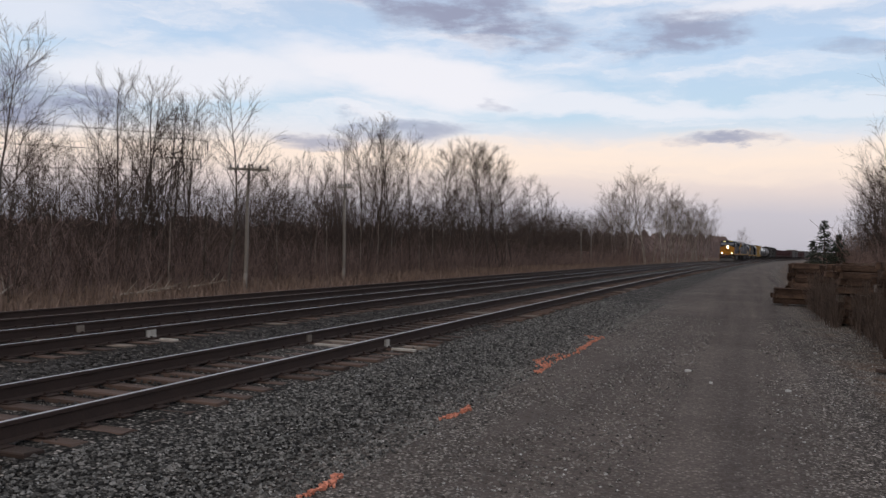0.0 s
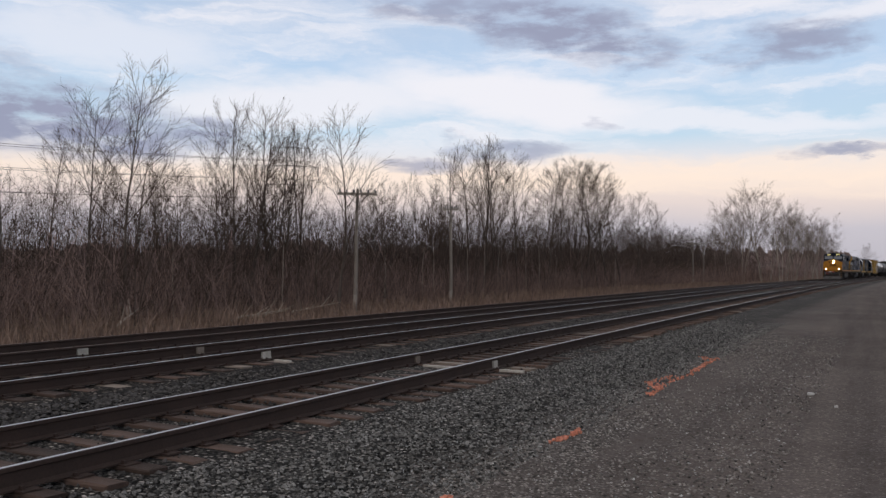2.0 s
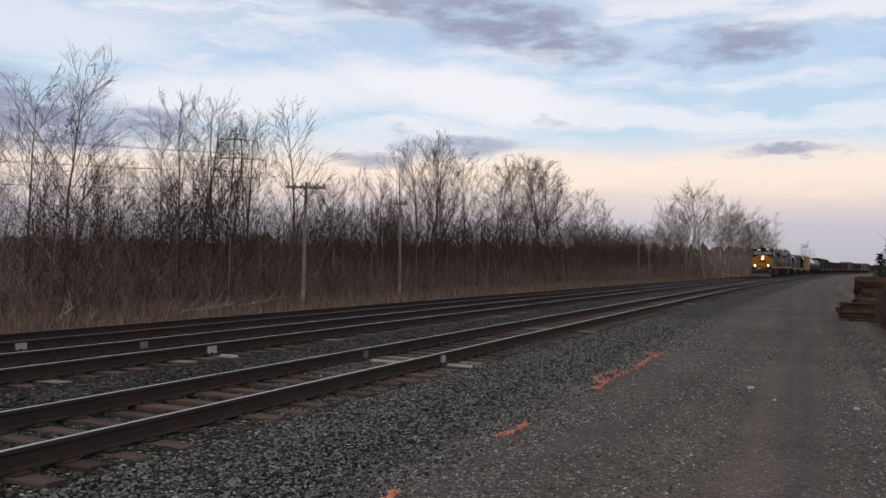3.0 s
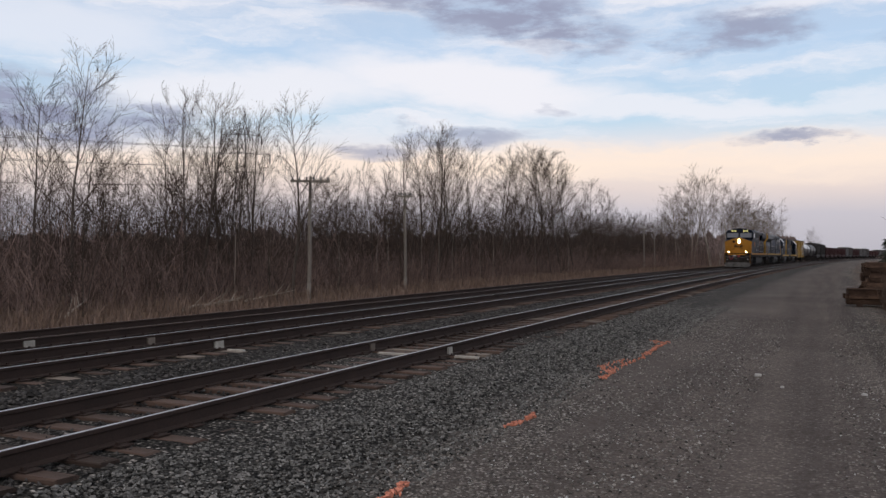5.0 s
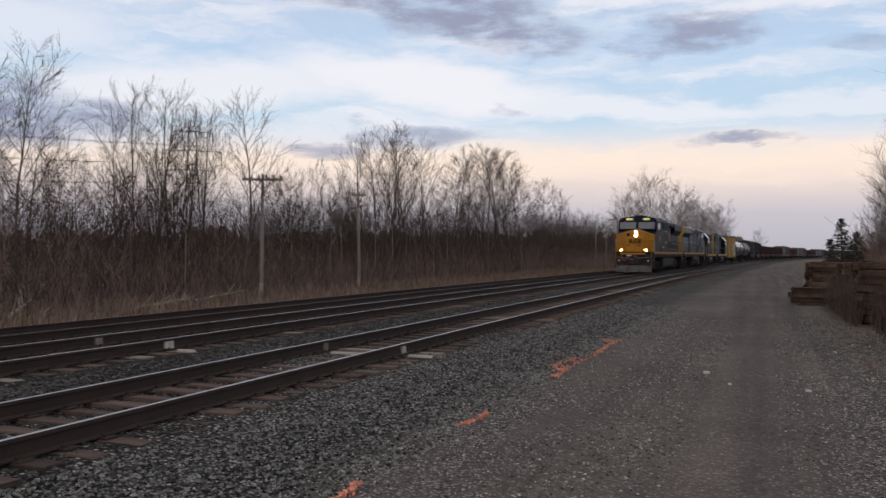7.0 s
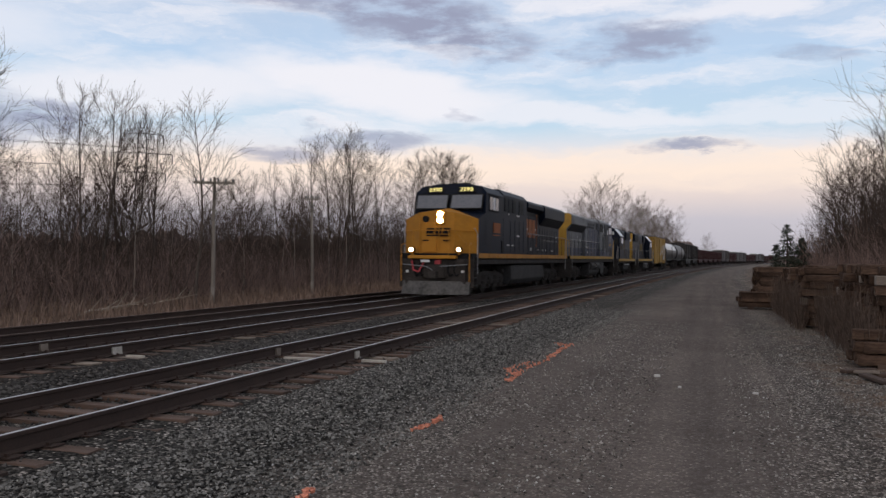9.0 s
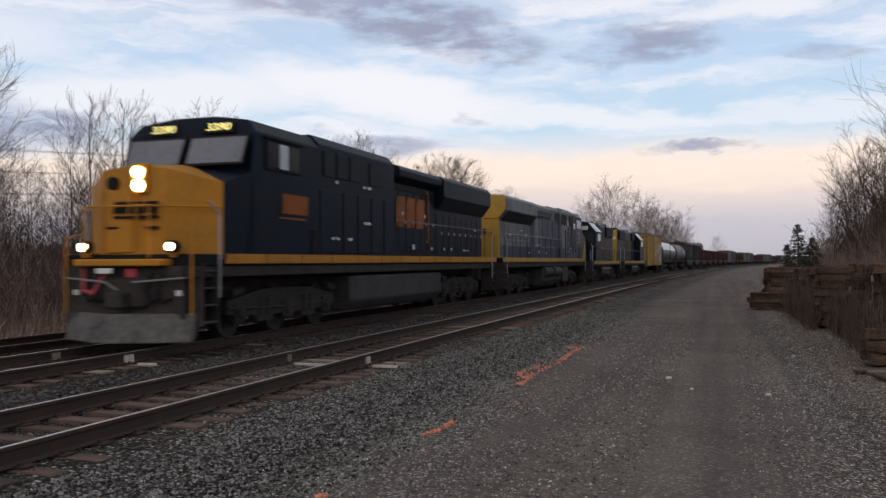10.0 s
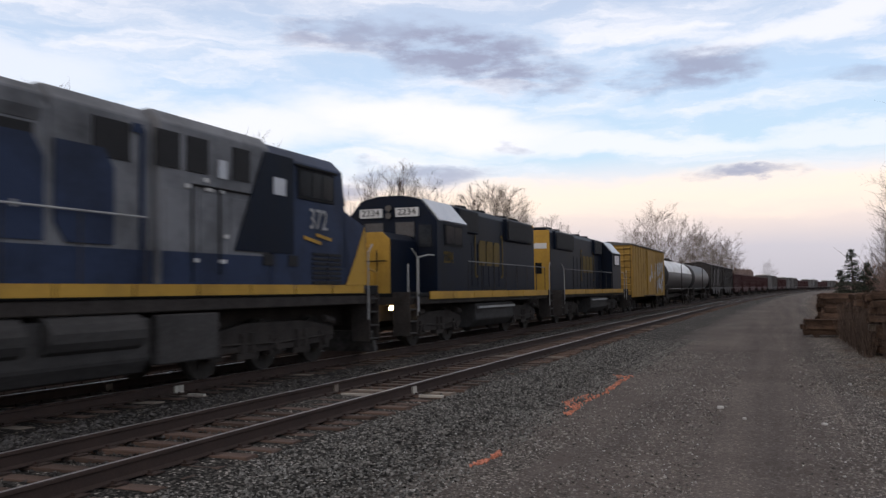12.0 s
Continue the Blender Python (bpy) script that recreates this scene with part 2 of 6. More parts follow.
M_WHITE_PAINT = mottled("white_mark_paint", (0.24, 0.22, 0.19), (0.56, 0.53, 0.48), 6, 40, 0.8, relief=0.2)
M_ORANGE = mottled("orange_marking_paint", (0.4, 0.12, 0.07), (0.78, 0.33, 0.22), 4, 40, 0.8, vary=0.25, relief=0.2)
M_BARK = mottled("grey_brown_bark", (0.042, 0.034, 0.03), (0.12, 0.097, 0.083), 2, 14, 0.95, stretch=(2, 2, 0.4), vary=0.15, spec=0.2)
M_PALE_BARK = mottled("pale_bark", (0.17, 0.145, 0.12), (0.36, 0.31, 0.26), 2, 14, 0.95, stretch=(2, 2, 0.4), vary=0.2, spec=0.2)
M_TWIG = mottled("brown_twigs", (0.036, 0.027, 0.022), (0.1, 0.073, 0.06), 0.3, 5, 0.95, relief=0, vary=0.2, spec=0.15)
# twig colour lightened to stand for the haze of distance
M_HAZE_TWIG = mottled("pale_tan_twigs", (0.085, 0.068, 0.058), (0.2, 0.16, 0.135), 0.3, 5, 0.95, relief=0, vary=0.2, spec=0.15)
M_BRUSH = mottled("dark_brush_stems", (0.115, 0.081, 0.07), (0.27, 0.188, 0.16), 0.15, 3, 0.95, relief=0, vary=0.4, spec=0.15)
M_WEED = mottled("dead_weed_stalks", (0.045, 0.033, 0.026), (0.14, 0.1, 0.08), 0.4, 6, 0.95, relief=0, vary=0.45, spec=0.15)
M_DRY_GRASS = mottled("dry_tan_grass", (0.1, 0.072, 0.058), (0.25, 0.178, 0.14), 0.4, 6, 0.95, relief=0, vary=0.35, spec=0.15)
M_WOODS = mottled("massed_bare_woods", (0.105, 0.077, 0.07), (0.22, 0.162, 0.147), 0.25, 2.5, 1.0, relief=0.4, depth=0.3, stretch=(1, 1, 0.3), spec=0.1)
M_NEEDLE = mottled("dark_conifer_needles", (0.018, 0.026, 0.018), (0.05, 0.066, 0.045), 1, 8, 0.9, relief=0, vary=0.3)
M_POLE = mottled("silvered_pole_wood", (0.12, 0.105, 0.09), (0.26, 0.23, 0.2), 1.5, 12, 0.9, stretch=(3, 3, 0.3), vary=0.1)
M_STEEL = mottled("galvanised_steel", (0.07, 0.07, 0.075), (0.13, 0.13, 0.14), 2, 20, 0.6, 0.5, relief=0)
M_WIRE = mottled("dark_wire", (0.05, 0.05, 0.055), (0.08, 0.08, 0.085), 2, 20, 0.7, 0.2, relief=0)


# ---- mesh tools ----
class Soup:
    """Collects vertices and faces for one mesh."""

    def __init__(self):
        self.v, self.f, self.mi, self.slot = [], [], [], 0

    def add(self, verts, faces):
        k = len(self.v)
        self.v += [tuple(p) for p in verts]
        self.f += [tuple(i + k for i in f) for f in faces]
        self.mi += [self.slot] * len(faces)
        return self

    def box(self, x0, x1, y0, y1, z0, z1):
        return self.add([(x, y, z) for z in (z0, z1) for y in (y0, y1) for x in (x0, x1)],
                        [(0, 2, 3, 1), (4, 5, 7, 6), (0, 1, 5, 4), (2, 6, 7, 3), (0, 4, 6, 2), (1, 3, 7, 5)])

    def prism(self, pts, a, b, axis="y"):
        """Extrudes a closed outline: (x, z) along y, (y, z) along x, or (x, y) along z."""
        n = len(pts)
        area = sum(pts[i][0] * pts[(i + 1) % n][1] - pts[(i + 1) % n][0] * pts[i][1] for i in range(n))
        place = {"y": lambda p, w: (p[0], w, p[1]), "x": lambda p, w: (w, p[0], p[1]), "z": lambda p, w: (p[0], p[1], w)}[axis]
        ring = [place(p, a) for p in pts] + [place(p, b) for p in pts]
        faces = [tuple(range(n)), tuple(range(2 * n - 1, n - 1, -1))] + [(i, i + n, (i + 1) % n + n, (i + 1) % n) for i in range(n)]
        flip = (area > 0) != (axis == "y")
        return self.add(ring, [tuple(reversed(f)) for f in faces] if flip else faces)

    def tube(self, p, q, r0, r1=None, n=6, caps=True):
        p, q = Vector(p), Vector(q)
        r1 = r0 if r1 is None else r1
        d = (q - p).normalized()
        u = d.orthogonal().normalized()
        w = d.cross(u)
        ring = [c + (u * math.cos(6.28319 * i / n) + w * math.sin(6.28319 * i / n)) * r for c, r in ((p, r0), (q, r1)) for i in range(n)]
        faces = [(i, (i + 1) % n, (i + 1) % n + n, i + n) for i in range(n)]
        if caps:
            faces += [tuple(range(n - 1, -1, -1)), tuple(range(n, 2 * n))]
        return self.add(ring, faces)

    def rod(self, pts, r, n=6):
        for p, q in zip(pts, pts[1:]):
            self.tube(p, q, r, r, n)
        return self

    def dome(self, c, r, axis_y, n=16):
        """A flattened tank end at c, bulging by axis_y along y."""
        verts, faces, rings = [], [], 4
        for j in range(rings):
            a = math.pi / 2 * j / rings
            verts += [(c[0] + r * math.cos(a) * math.cos(6.28319 * i / n), c[1] + axis_y * math.sin(a), c[2] + r * math.cos(a) * math.sin(6.28319 * i / n)) for i in range(n)]
        verts.append((c[0], c[1] + axis_y, c[2]))
        for j in range(rings - 1):
            faces += [(j * n + i, j * n + (i + 1) % n, (j + 1) * n + (i + 1) % n, (j + 1) * n + i) for i in range(n)]
        faces += [((rings - 1) * n + i, (rings - 1) * n + (i + 1) % n, rings * n) for i in range(n)]
        return self.add(verts, faces if axis_y < 0 else [tuple(reversed(f)) for f in faces])

    def mesh(self, name, mats, bevel=0.0, smooth=False):
        me = bpy.data.meshes.new(name)
        me.from_pydata(self.v, [], self.f)
        for m in mats if isinstance(mats, (list, tuple)) else [mats]:
            me.materials.append(m)
        if any(self.mi):
            me.polygons.foreach_set("material_index", self.mi)
        if bevel:
            bm = bmesh.new()
            bm.from_mesh(me)
            sharp = [e for e in bm.edges if len(e.link_faces) == 2 and e.calc_face_angle(0) > 0.5]
            bmesh.ops.bevel(bm, geom=sharp, offset=bevel, segments=1, affect="EDGES", clamp_overlap=True)
            bm.to_mesh(me)
            bm.free()
        if smooth:
            me.polygons.foreach_set("use_smooth", [True] * len(me.polygons))
        return me


def part(name, soup, mats, parent=None, label="", bevel=0.0, smooth=False, at=None):
    ob = new(name, soup.mesh(name, mats, bevel, smooth))
    ob.parent = parent
    if at is not None:
        ob.matrix_basis = at
    return tagged(ob, label) if label else ob


def thing(name, label, category, group="", kind="", at=None):
    ob = new(name)
    ob.empty_display_size = 0.3
    if at is not None:
        ob.matrix_basis = at
    return tagged(ob, label, category, group, kind)


def lettering(name, text, size, mat, parent, at, label="", align="CENTER", wide=1.0):
    cu = bpy.data.curves.new(name, "FONT")
    cu.body, cu.size, cu.extrude, cu.align_x, cu.align_y = text, size, 0.006, align, "CENTER"
    tmp = bpy.data.objects.new(name, cu)
    scene.collection.objects.link(tmp)
    me = bpy.data.meshes.new_from_object(tmp.evaluated_get(bpy.context.evaluated_depsgraph_get()))
    bpy.data.objects.remove(tmp)
    for v in me.vertices:
        v.co.x *= wide
    me.materials.clear()
    me.materials.append(mat)
    ob = new(name, me)
    ob.parent, ob.matrix_basis = parent, at
    return tagged(ob, label) if label else ob


# ---- ground ----
def ground_height(s):
    knots = ((-400, -0.6), (-24, -0.55), (-19.5, -0.45), (-17.8, -0.14), (-16.9, -0.1), (-14.0, -0.1), (-13.1, -0.04), (-12.2, 0.09), (-9.3, 0.09),
             (-8.8, 0.05), (-8.3, 0.015), (-5.5, 0.005), (-5.1, -0.02), (-3.9, -0.04), (-2.8, 0.0), (1.5, 0.0), (6, 0.06), (14, 0.25), (400, 0.4))
    for (a, za), (b, zb) in zip(knots, knots[1:]):
        if s <= b:
            w = max(0.0, (s - a) / (b - a))
            return za + (zb - za) * w
    return knots[-1][1]


def make_ground():
    across = [-3000, -1200, -500, -200, -90, -50, -35, -28] + [-24 + 0.5 * i for i in range(29)] + [-9.5 + 0.35 * i for i in range(36)]
    across += [3.3, 4, 5, 6.5, 8, 10, 14, 20, 35, 80, 200, 600, 1500, 3000]
    along = [-300, -120, -60, -30, -15, -8, -4] + [0.6 * i for i in range(60)] + [36 + 1.5 * i for i in range(30)] + [82 + 6 * i for i in range(40)]
    along += [330, 370, 420, 480, 560, 660, 800, 1000, 1400, 2000, 2900]
    so = Soup()
    for y in along:
        for s in across:
            far = max(0.0, 1 - abs(s) / 300)
            x = s + bend(min(y, 900)) * far
            z = ground_height(s)
            if -9 < s < 40 or s < -17:
                z += 0.05 * noise.noise(Vector((x * 0.6, y * 0.35, 0))) * (0.3 if -5.6 < s < 2 else 1) + (0.012 * noise.noise(Vector((x * 2.5, y * 2.5, 3))) if -5 < s < 4 else 0)
            so.v.append((x, y, z))
    w = len(across)
    for j in range(len(along) - 1):
        for i in range(w - 1):
            so.f.append((j * w + i, j * w + i + 1, (j + 1) * w + i + 1, (j + 1) * w + i))
            so.mi.append(0)
    ob = new("ground", so.mesh("ground", M_GROUND, smooth=True))
    tagged(ob, "dark crushed ballast, packed gravel road and dry grass", "ground", kind="structure")


make_ground()


# ---- tracks ----
RAIL_PROFILE = ((-0.07, -0.185), (0.07, -0.185), (0.07, -0.173), (0.012, -0.155), (0.01, -0.05), (0.036, -0.036), (0.036, -0.006), (0.03, 0.0), (0.021, 0.001),
                (-0.021, 0.001), (-0.03, 0.0), (-0.036, -0.006), (-0.036, -0.036), (-0.01, -0.05), (-0.012, -0.155), (-0.07, -0.173))


def rail_soup(x, z):
    so = Soup()
    ys = [-40 + 4.0 * i for i in range(35)] + [100 + 10.0 * i for i in range(70)]
    n = len(RAIL_PROFILE)
    for y in ys:
        so.v += [(x + bend(y) + px, y, z + pz) for px, pz in RAIL_PROFILE]
    for j in range(len(ys) - 1):
        for i in range(n):
            so.f.append((j * n + i, (j + 1) * n + i, (j + 1) * n + (i + 1) % n, j * n + (i + 1) % n))
            so.mi.append(1 if i == 8 else 0)
    return so


def tie_mesh(seed, mat):
    rnd = random.Random(seed)
    so = Soup()
    so.box(-1.3, 1.3, -0.115, 0.115, -0.17, 0)
    me = so.mesh("tie", mat, bevel=0.012)
    for v in me.vertices:
        v.co += Vector((rnd.uniform(-0.03, 0.03), rnd.uniform(-0.008, 0.008), rnd.uniform(-0.008, 0.004)))
    return me


def make_tracks():
    rnd = random.Random(4)
    ties = [tie_mesh(i, M_TIE) for i in range(5)] + [tie_mesh(9, M_PALE_TIE)]
    for k, (x, z) in enumerate(zip(TRACK_X, RAIL_Z)):
        words = ("railway track with bright worn rails on weathered wooden ties", "railway track with bright rails in dark ballast",
                 "disused railway track with brown rusty rails")[k]
        track = tagged(new("railway_track"), words, "railway track", "parallel tracks", "structure")
        head = M_DULL_HEAD if k == 2 else M_SHINE
        for side in (-0.755, 0.755):
            part("rail", rail_soup(x + side, z), [M_RUST, head], track)
        so = Soup()
        plates = Soup()
        y, count = 1.0, 0
        while y < 420:
            turn, dx = rnd.gauss(0, 0.9), rnd.gauss(0, 0.05)
            if y < (96 if k == 0 else 40):
                me = ties[5] if rnd.random() < 0.05 else rnd.choice(ties[:5])
                ob = new("tie", me)
                ob.parent = track
                ob.matrix_basis = pose(x + bend(y) + dx, y, z - 0.195 + rnd.uniform(-0.012, 0.006), 0, rnd.gauss(0, 0.3), turn)
                for side in (-0.755, 0.755):
                    plates.box(x + side - 0.17, x + side + 0.17, y - 0.09, y + 0.09, z - 0.197, z - 0.182)
                    for sx in (-0.1, 0.1):
                        plates.box(x + side + sx - 0.018, x + side + sx + 0.018, y - 0.06, y - 0.03, z - 0.19, z - 0.15)
            else:
                so.box(x + bend(y) - 1.3 + dx, x + bend(y) + 1.3 + dx, y - 0.11, y + 0.11, z - 0.35, z - 0.2)
            y += 0.53 + rnd.uniform(-0.03, 0.03)
        tagged(part("far_ties", so, M_TIE, track), kind="stuff")
        tagged(part("tie_plates", plates, M_RUST, track), kind="stuff")
    # white marks painted on the rail webs, and on the tie beside them
    for x, y, z, wide in ((-6.045, 14.08, 0.24, 0.16), (-7.555, 14.0, 0.24, 0.15), (-9.945, 12.63, 0.305, 0.24), (-11.455, 12.57, 0.305, 0.18), (-14.655, 12.62, 0.10, 0.26)):
        so = Soup().box(x - 0.006, x + 0.03, y - wide / 2, y + wide / 2, z - 0.16, z - 0.045)
        so.box(x - 0.004, x + 0.05, y - wide / 2 + 0.01, y + wide / 2 - 0.01, z - 0.172, z - 0.15)
        tagged(part("paint_mark", so, M_PALE_TIE if x in (-7.555, -11.455) else M_WHITE_PAINT), "worn white paint mark on the web of a rail", "paint mark", "rail marks")
    for x0, x1, y, z in ((-5.9, -5.45, 14.0, 0.05), (-7.35, -6.75, 13.87, 0.05), (-9.75, -9.4, 12.66, 0.11)):
        so = Soup().box(x0, x1, y - 0.035, y + 0.035, z - 0.03, z + 0.014)
        tagged(part("paint_mark", so, M_WHITE_PAINT, bevel=0.004), "white painted strip on a wooden tie", "paint mark", "rail marks")


make_tracks()


# ---- woods ----
def grow(seed, height, lean=0.05, limbs=16, low=0.35, spread=0.32, rise=1.1, twigs=7, fine=5, radius=None, fork=0, sides=4):
    """A bare tree: trunk and crown soups. low: where the limbs begin, spread: limb length by height, rise: how steeply they climb."""
    rnd = random.Random(seed)
    trunk, crown = Soup(), Soup()
    radius = radius or height * 0.0085

    def shoot(so, p, d, length, r0, r1, segs, n, bend_up, wob):
        """One tapering shoot; gives its points, radii and directions."""
        pts = [(p.copy(), r0, d.copy())]
        for i in range(segs):
            d = (d + Vector((rnd.gauss(0, wob), rnd.gauss(0, wob), rnd.gauss(0, wob * 0.6) + bend_up))).normalized()
            q = p + d * (length / segs)
            ra, rb = r0 + (r1 - r0) * i / segs, r0 + (r1 - r0) * (i + 1) / segs
            so.tube(p, q, ra, rb, n, caps=False)
            p = q
            pts.append((p.copy(), rb, d.copy()))
        return pts

    def aside(d, open_by):
        """A direction that leaves d by a given share, to any side, lifted a little."""
        u = d.orthogonal().normalized()
        w = d.cross(u)
        a = rnd.uniform(0, 6.28)
        return (d + (u * math.cos(a) + w * math.sin(a)) * open_by + Vector((0, 0, 0.06))).normalized()

    stems = [(Vector((0, 0, -0.3)), Vector((rnd.gauss(0, lean), rnd.gauss(0, lean), 1)).normalized(), height, radius)]
    for _ in range(fork):
        stems.append((Vector((rnd.gauss(0, 0.15), rnd.gauss(0, 0.15), -0.3)), Vector((rnd.gauss(0, 0.2), rnd.gauss(0, 0.2), 1)).normalized(), height * rnd.uniform(0.65, 0.95), radius * 0.75))
    for base, d, tall, rad in stems:
        spine = shoot(trunk, base, d, tall, rad, rad * 0.07, 10, 6, 0.03, 0.045)
        count = max(5, limbs // len(stems))
        for i in range(count):
            w = low + (0.97 - low) * (i + rnd.random()) / count
            j = min(9, int(w * 10))
            p = spine[j][0].lerp(spine[j + 1][0], w * 10 - j)
            a = i * 2.4 + rnd.gauss(0, 0.5)
            dirn = Vector((math.cos(a), math.sin(a), rise * rnd.uniform(0.65, 1.4))).normalized()
            length = tall * spread * rnd.uniform(0.65, 1.2) * (1.15 - 0.8 * (w - low) / (1 - low))
            pts = shoot(crown, p, dirn, length, max(spine[j][1] * 0.42, 0.013), 0.005, 4, sides, 0.045, 0.06)
            for k in range(twigs):
                at = 0.2 + 0.8 * (k + rnd.random()) / twigs
                jj = min(3, int(at * 4))
                q = pts[jj][0].lerp(pts[jj + 1][0], at * 4 - jj)
                dd = aside(pts[jj + 1][2], rnd.uniform(0.45, 0.85))
                long = length * rnd.uniform(0.34, 0.6) * (1.2 - 0.6 * at)
                sub = shoot(crown, q, dd, long, 0.0105, 0.005, 2, 3, 0.04, 0.07)
                for f in range(fine):
                    e = sub[0][0].lerp(sub[2][0], 0.25 + 0.75 * (f + rnd.random()) / fine)
                    shoot(crown, e, aside(sub[1][2], rnd.uniform(0.5, 0.9)), long * rnd.uniform(0.35, 0.7), 0.0065, 0.0035, 1, 3, 0.04, 0.05)
    return trunk, crown


def tree_kind(seed, label, bark, group, twig=None, **kw):
    trunk, crown = grow(seed, **kw)
    t = thing("bare_tree", label, "tree", group)
    part("trunk", trunk, bark, t, smooth=True)
    part("crown", crown, twig or M_TWIG, t, "bare twiggy crown")
    return t


HIGH = "bare trees along the line"
TALL = [tree_kind(11, "tall slender leafless tree with upright limbs", M_BARK, HIGH, height=13, limbs=21, low=0.33, spread=0.35, rise=1.4, twigs=8, fine=4),
        tree_kind(12, "tall leafless tree with a narrow crown", M_BARK, HIGH, height=12, limbs=22, low=0.28, spread=0.32, rise=1.45, lean=0.05, twigs=8, fine=4),
        tree_kind(13, "leafless tree with several upright stems", M_BARK, HIGH, height=12, limbs=28, low=0.32, spread=0.33, rise=1.35, fork=2, twigs=7, fine=4),
        tree_kind(14, "slim leafless tree with an open spreading top", M_BARK, HIGH, height=13, limbs=20, low=0.3, spread=0.36, rise=1.2, lean=0.03, twigs=8, fine=4, radius=0.1)]
ROUND = [tree_kind(21, "leafless tree with a wide rounded crown", M_BARK, HIGH, height=12, limbs=28, low=0.25, spread=0.4, rise=1.1, twigs=9, fine=4, fork=1),
         tree_kind(22, "leafless tree with dense drooping twigs", M_BARK, HIGH, height=12, limbs=30, low=0.3, spread=0.33, rise=0.85, twigs=9, fine=5)]
SCRUB = [tree_kind(31, "low tangled leafless scrub tree", M_BARK, "scrub along the line", height=6, limbs=24, low=0.15, spread=0.42, rise=0.9, fork=3, twigs=5, fine=3, radius=0.045),
         tree_kind(32, "low leafless thicket tree with many stems", M_BARK, "scrub along the line", height=5.5, limbs=24, low=0.12, spread=0.36, rise=1.3, fork=4, twigs=5, fine=3, radius=0.04)]
# pale bark and twigs put distance haze into this tree's colour
AIRY = tree_kind(51, "distant leafless tree with an airy rounded crown paled for haze", M_PALE_BARK, HIGH, M_HAZE_TWIG, height=12, limbs=26, low=0.2, spread=0.48, rise=1.1, twigs=9, fine=4, radius=0.11, fork=1)
BACK = [tree_kind(41, "bare tree deep in the wood", M_BARK, "trees in the wood", height=9, limbs=22, low=0.2, spread=0.36, rise=1.2, twigs=6, fine=2, sides=3, radius=0.06),
        tree_kind(42, "bare bushy tree deep in the wood", M_BARK, "trees in the wood", height=9, limbs=24, low=0.14, spread=0.42, rise=0.95, twigs=6, fine=2, fork=2, sides=3, radius=0.06)]
used = set()


def plant(src, x, y, height, turn, name_height):
    """Sets a tree, or a copy of it, on the ground at x, y."""
    m = pose(x, y, ground_height(x - bend(y)) - 0.05, 0, 0, turn) @ Matrix.Scale(height / name_height, 4)
    if src.name not in used:
        used.add(src.name)
        src.matrix_basis = m
        return src
    ob = copy_thing(src, Matrix())
    ob.matrix_basis = m
    return ob


def at_bearing(az, dist):
    return dist * math.sin(radians(az)), dist * math.cos(radians(az))


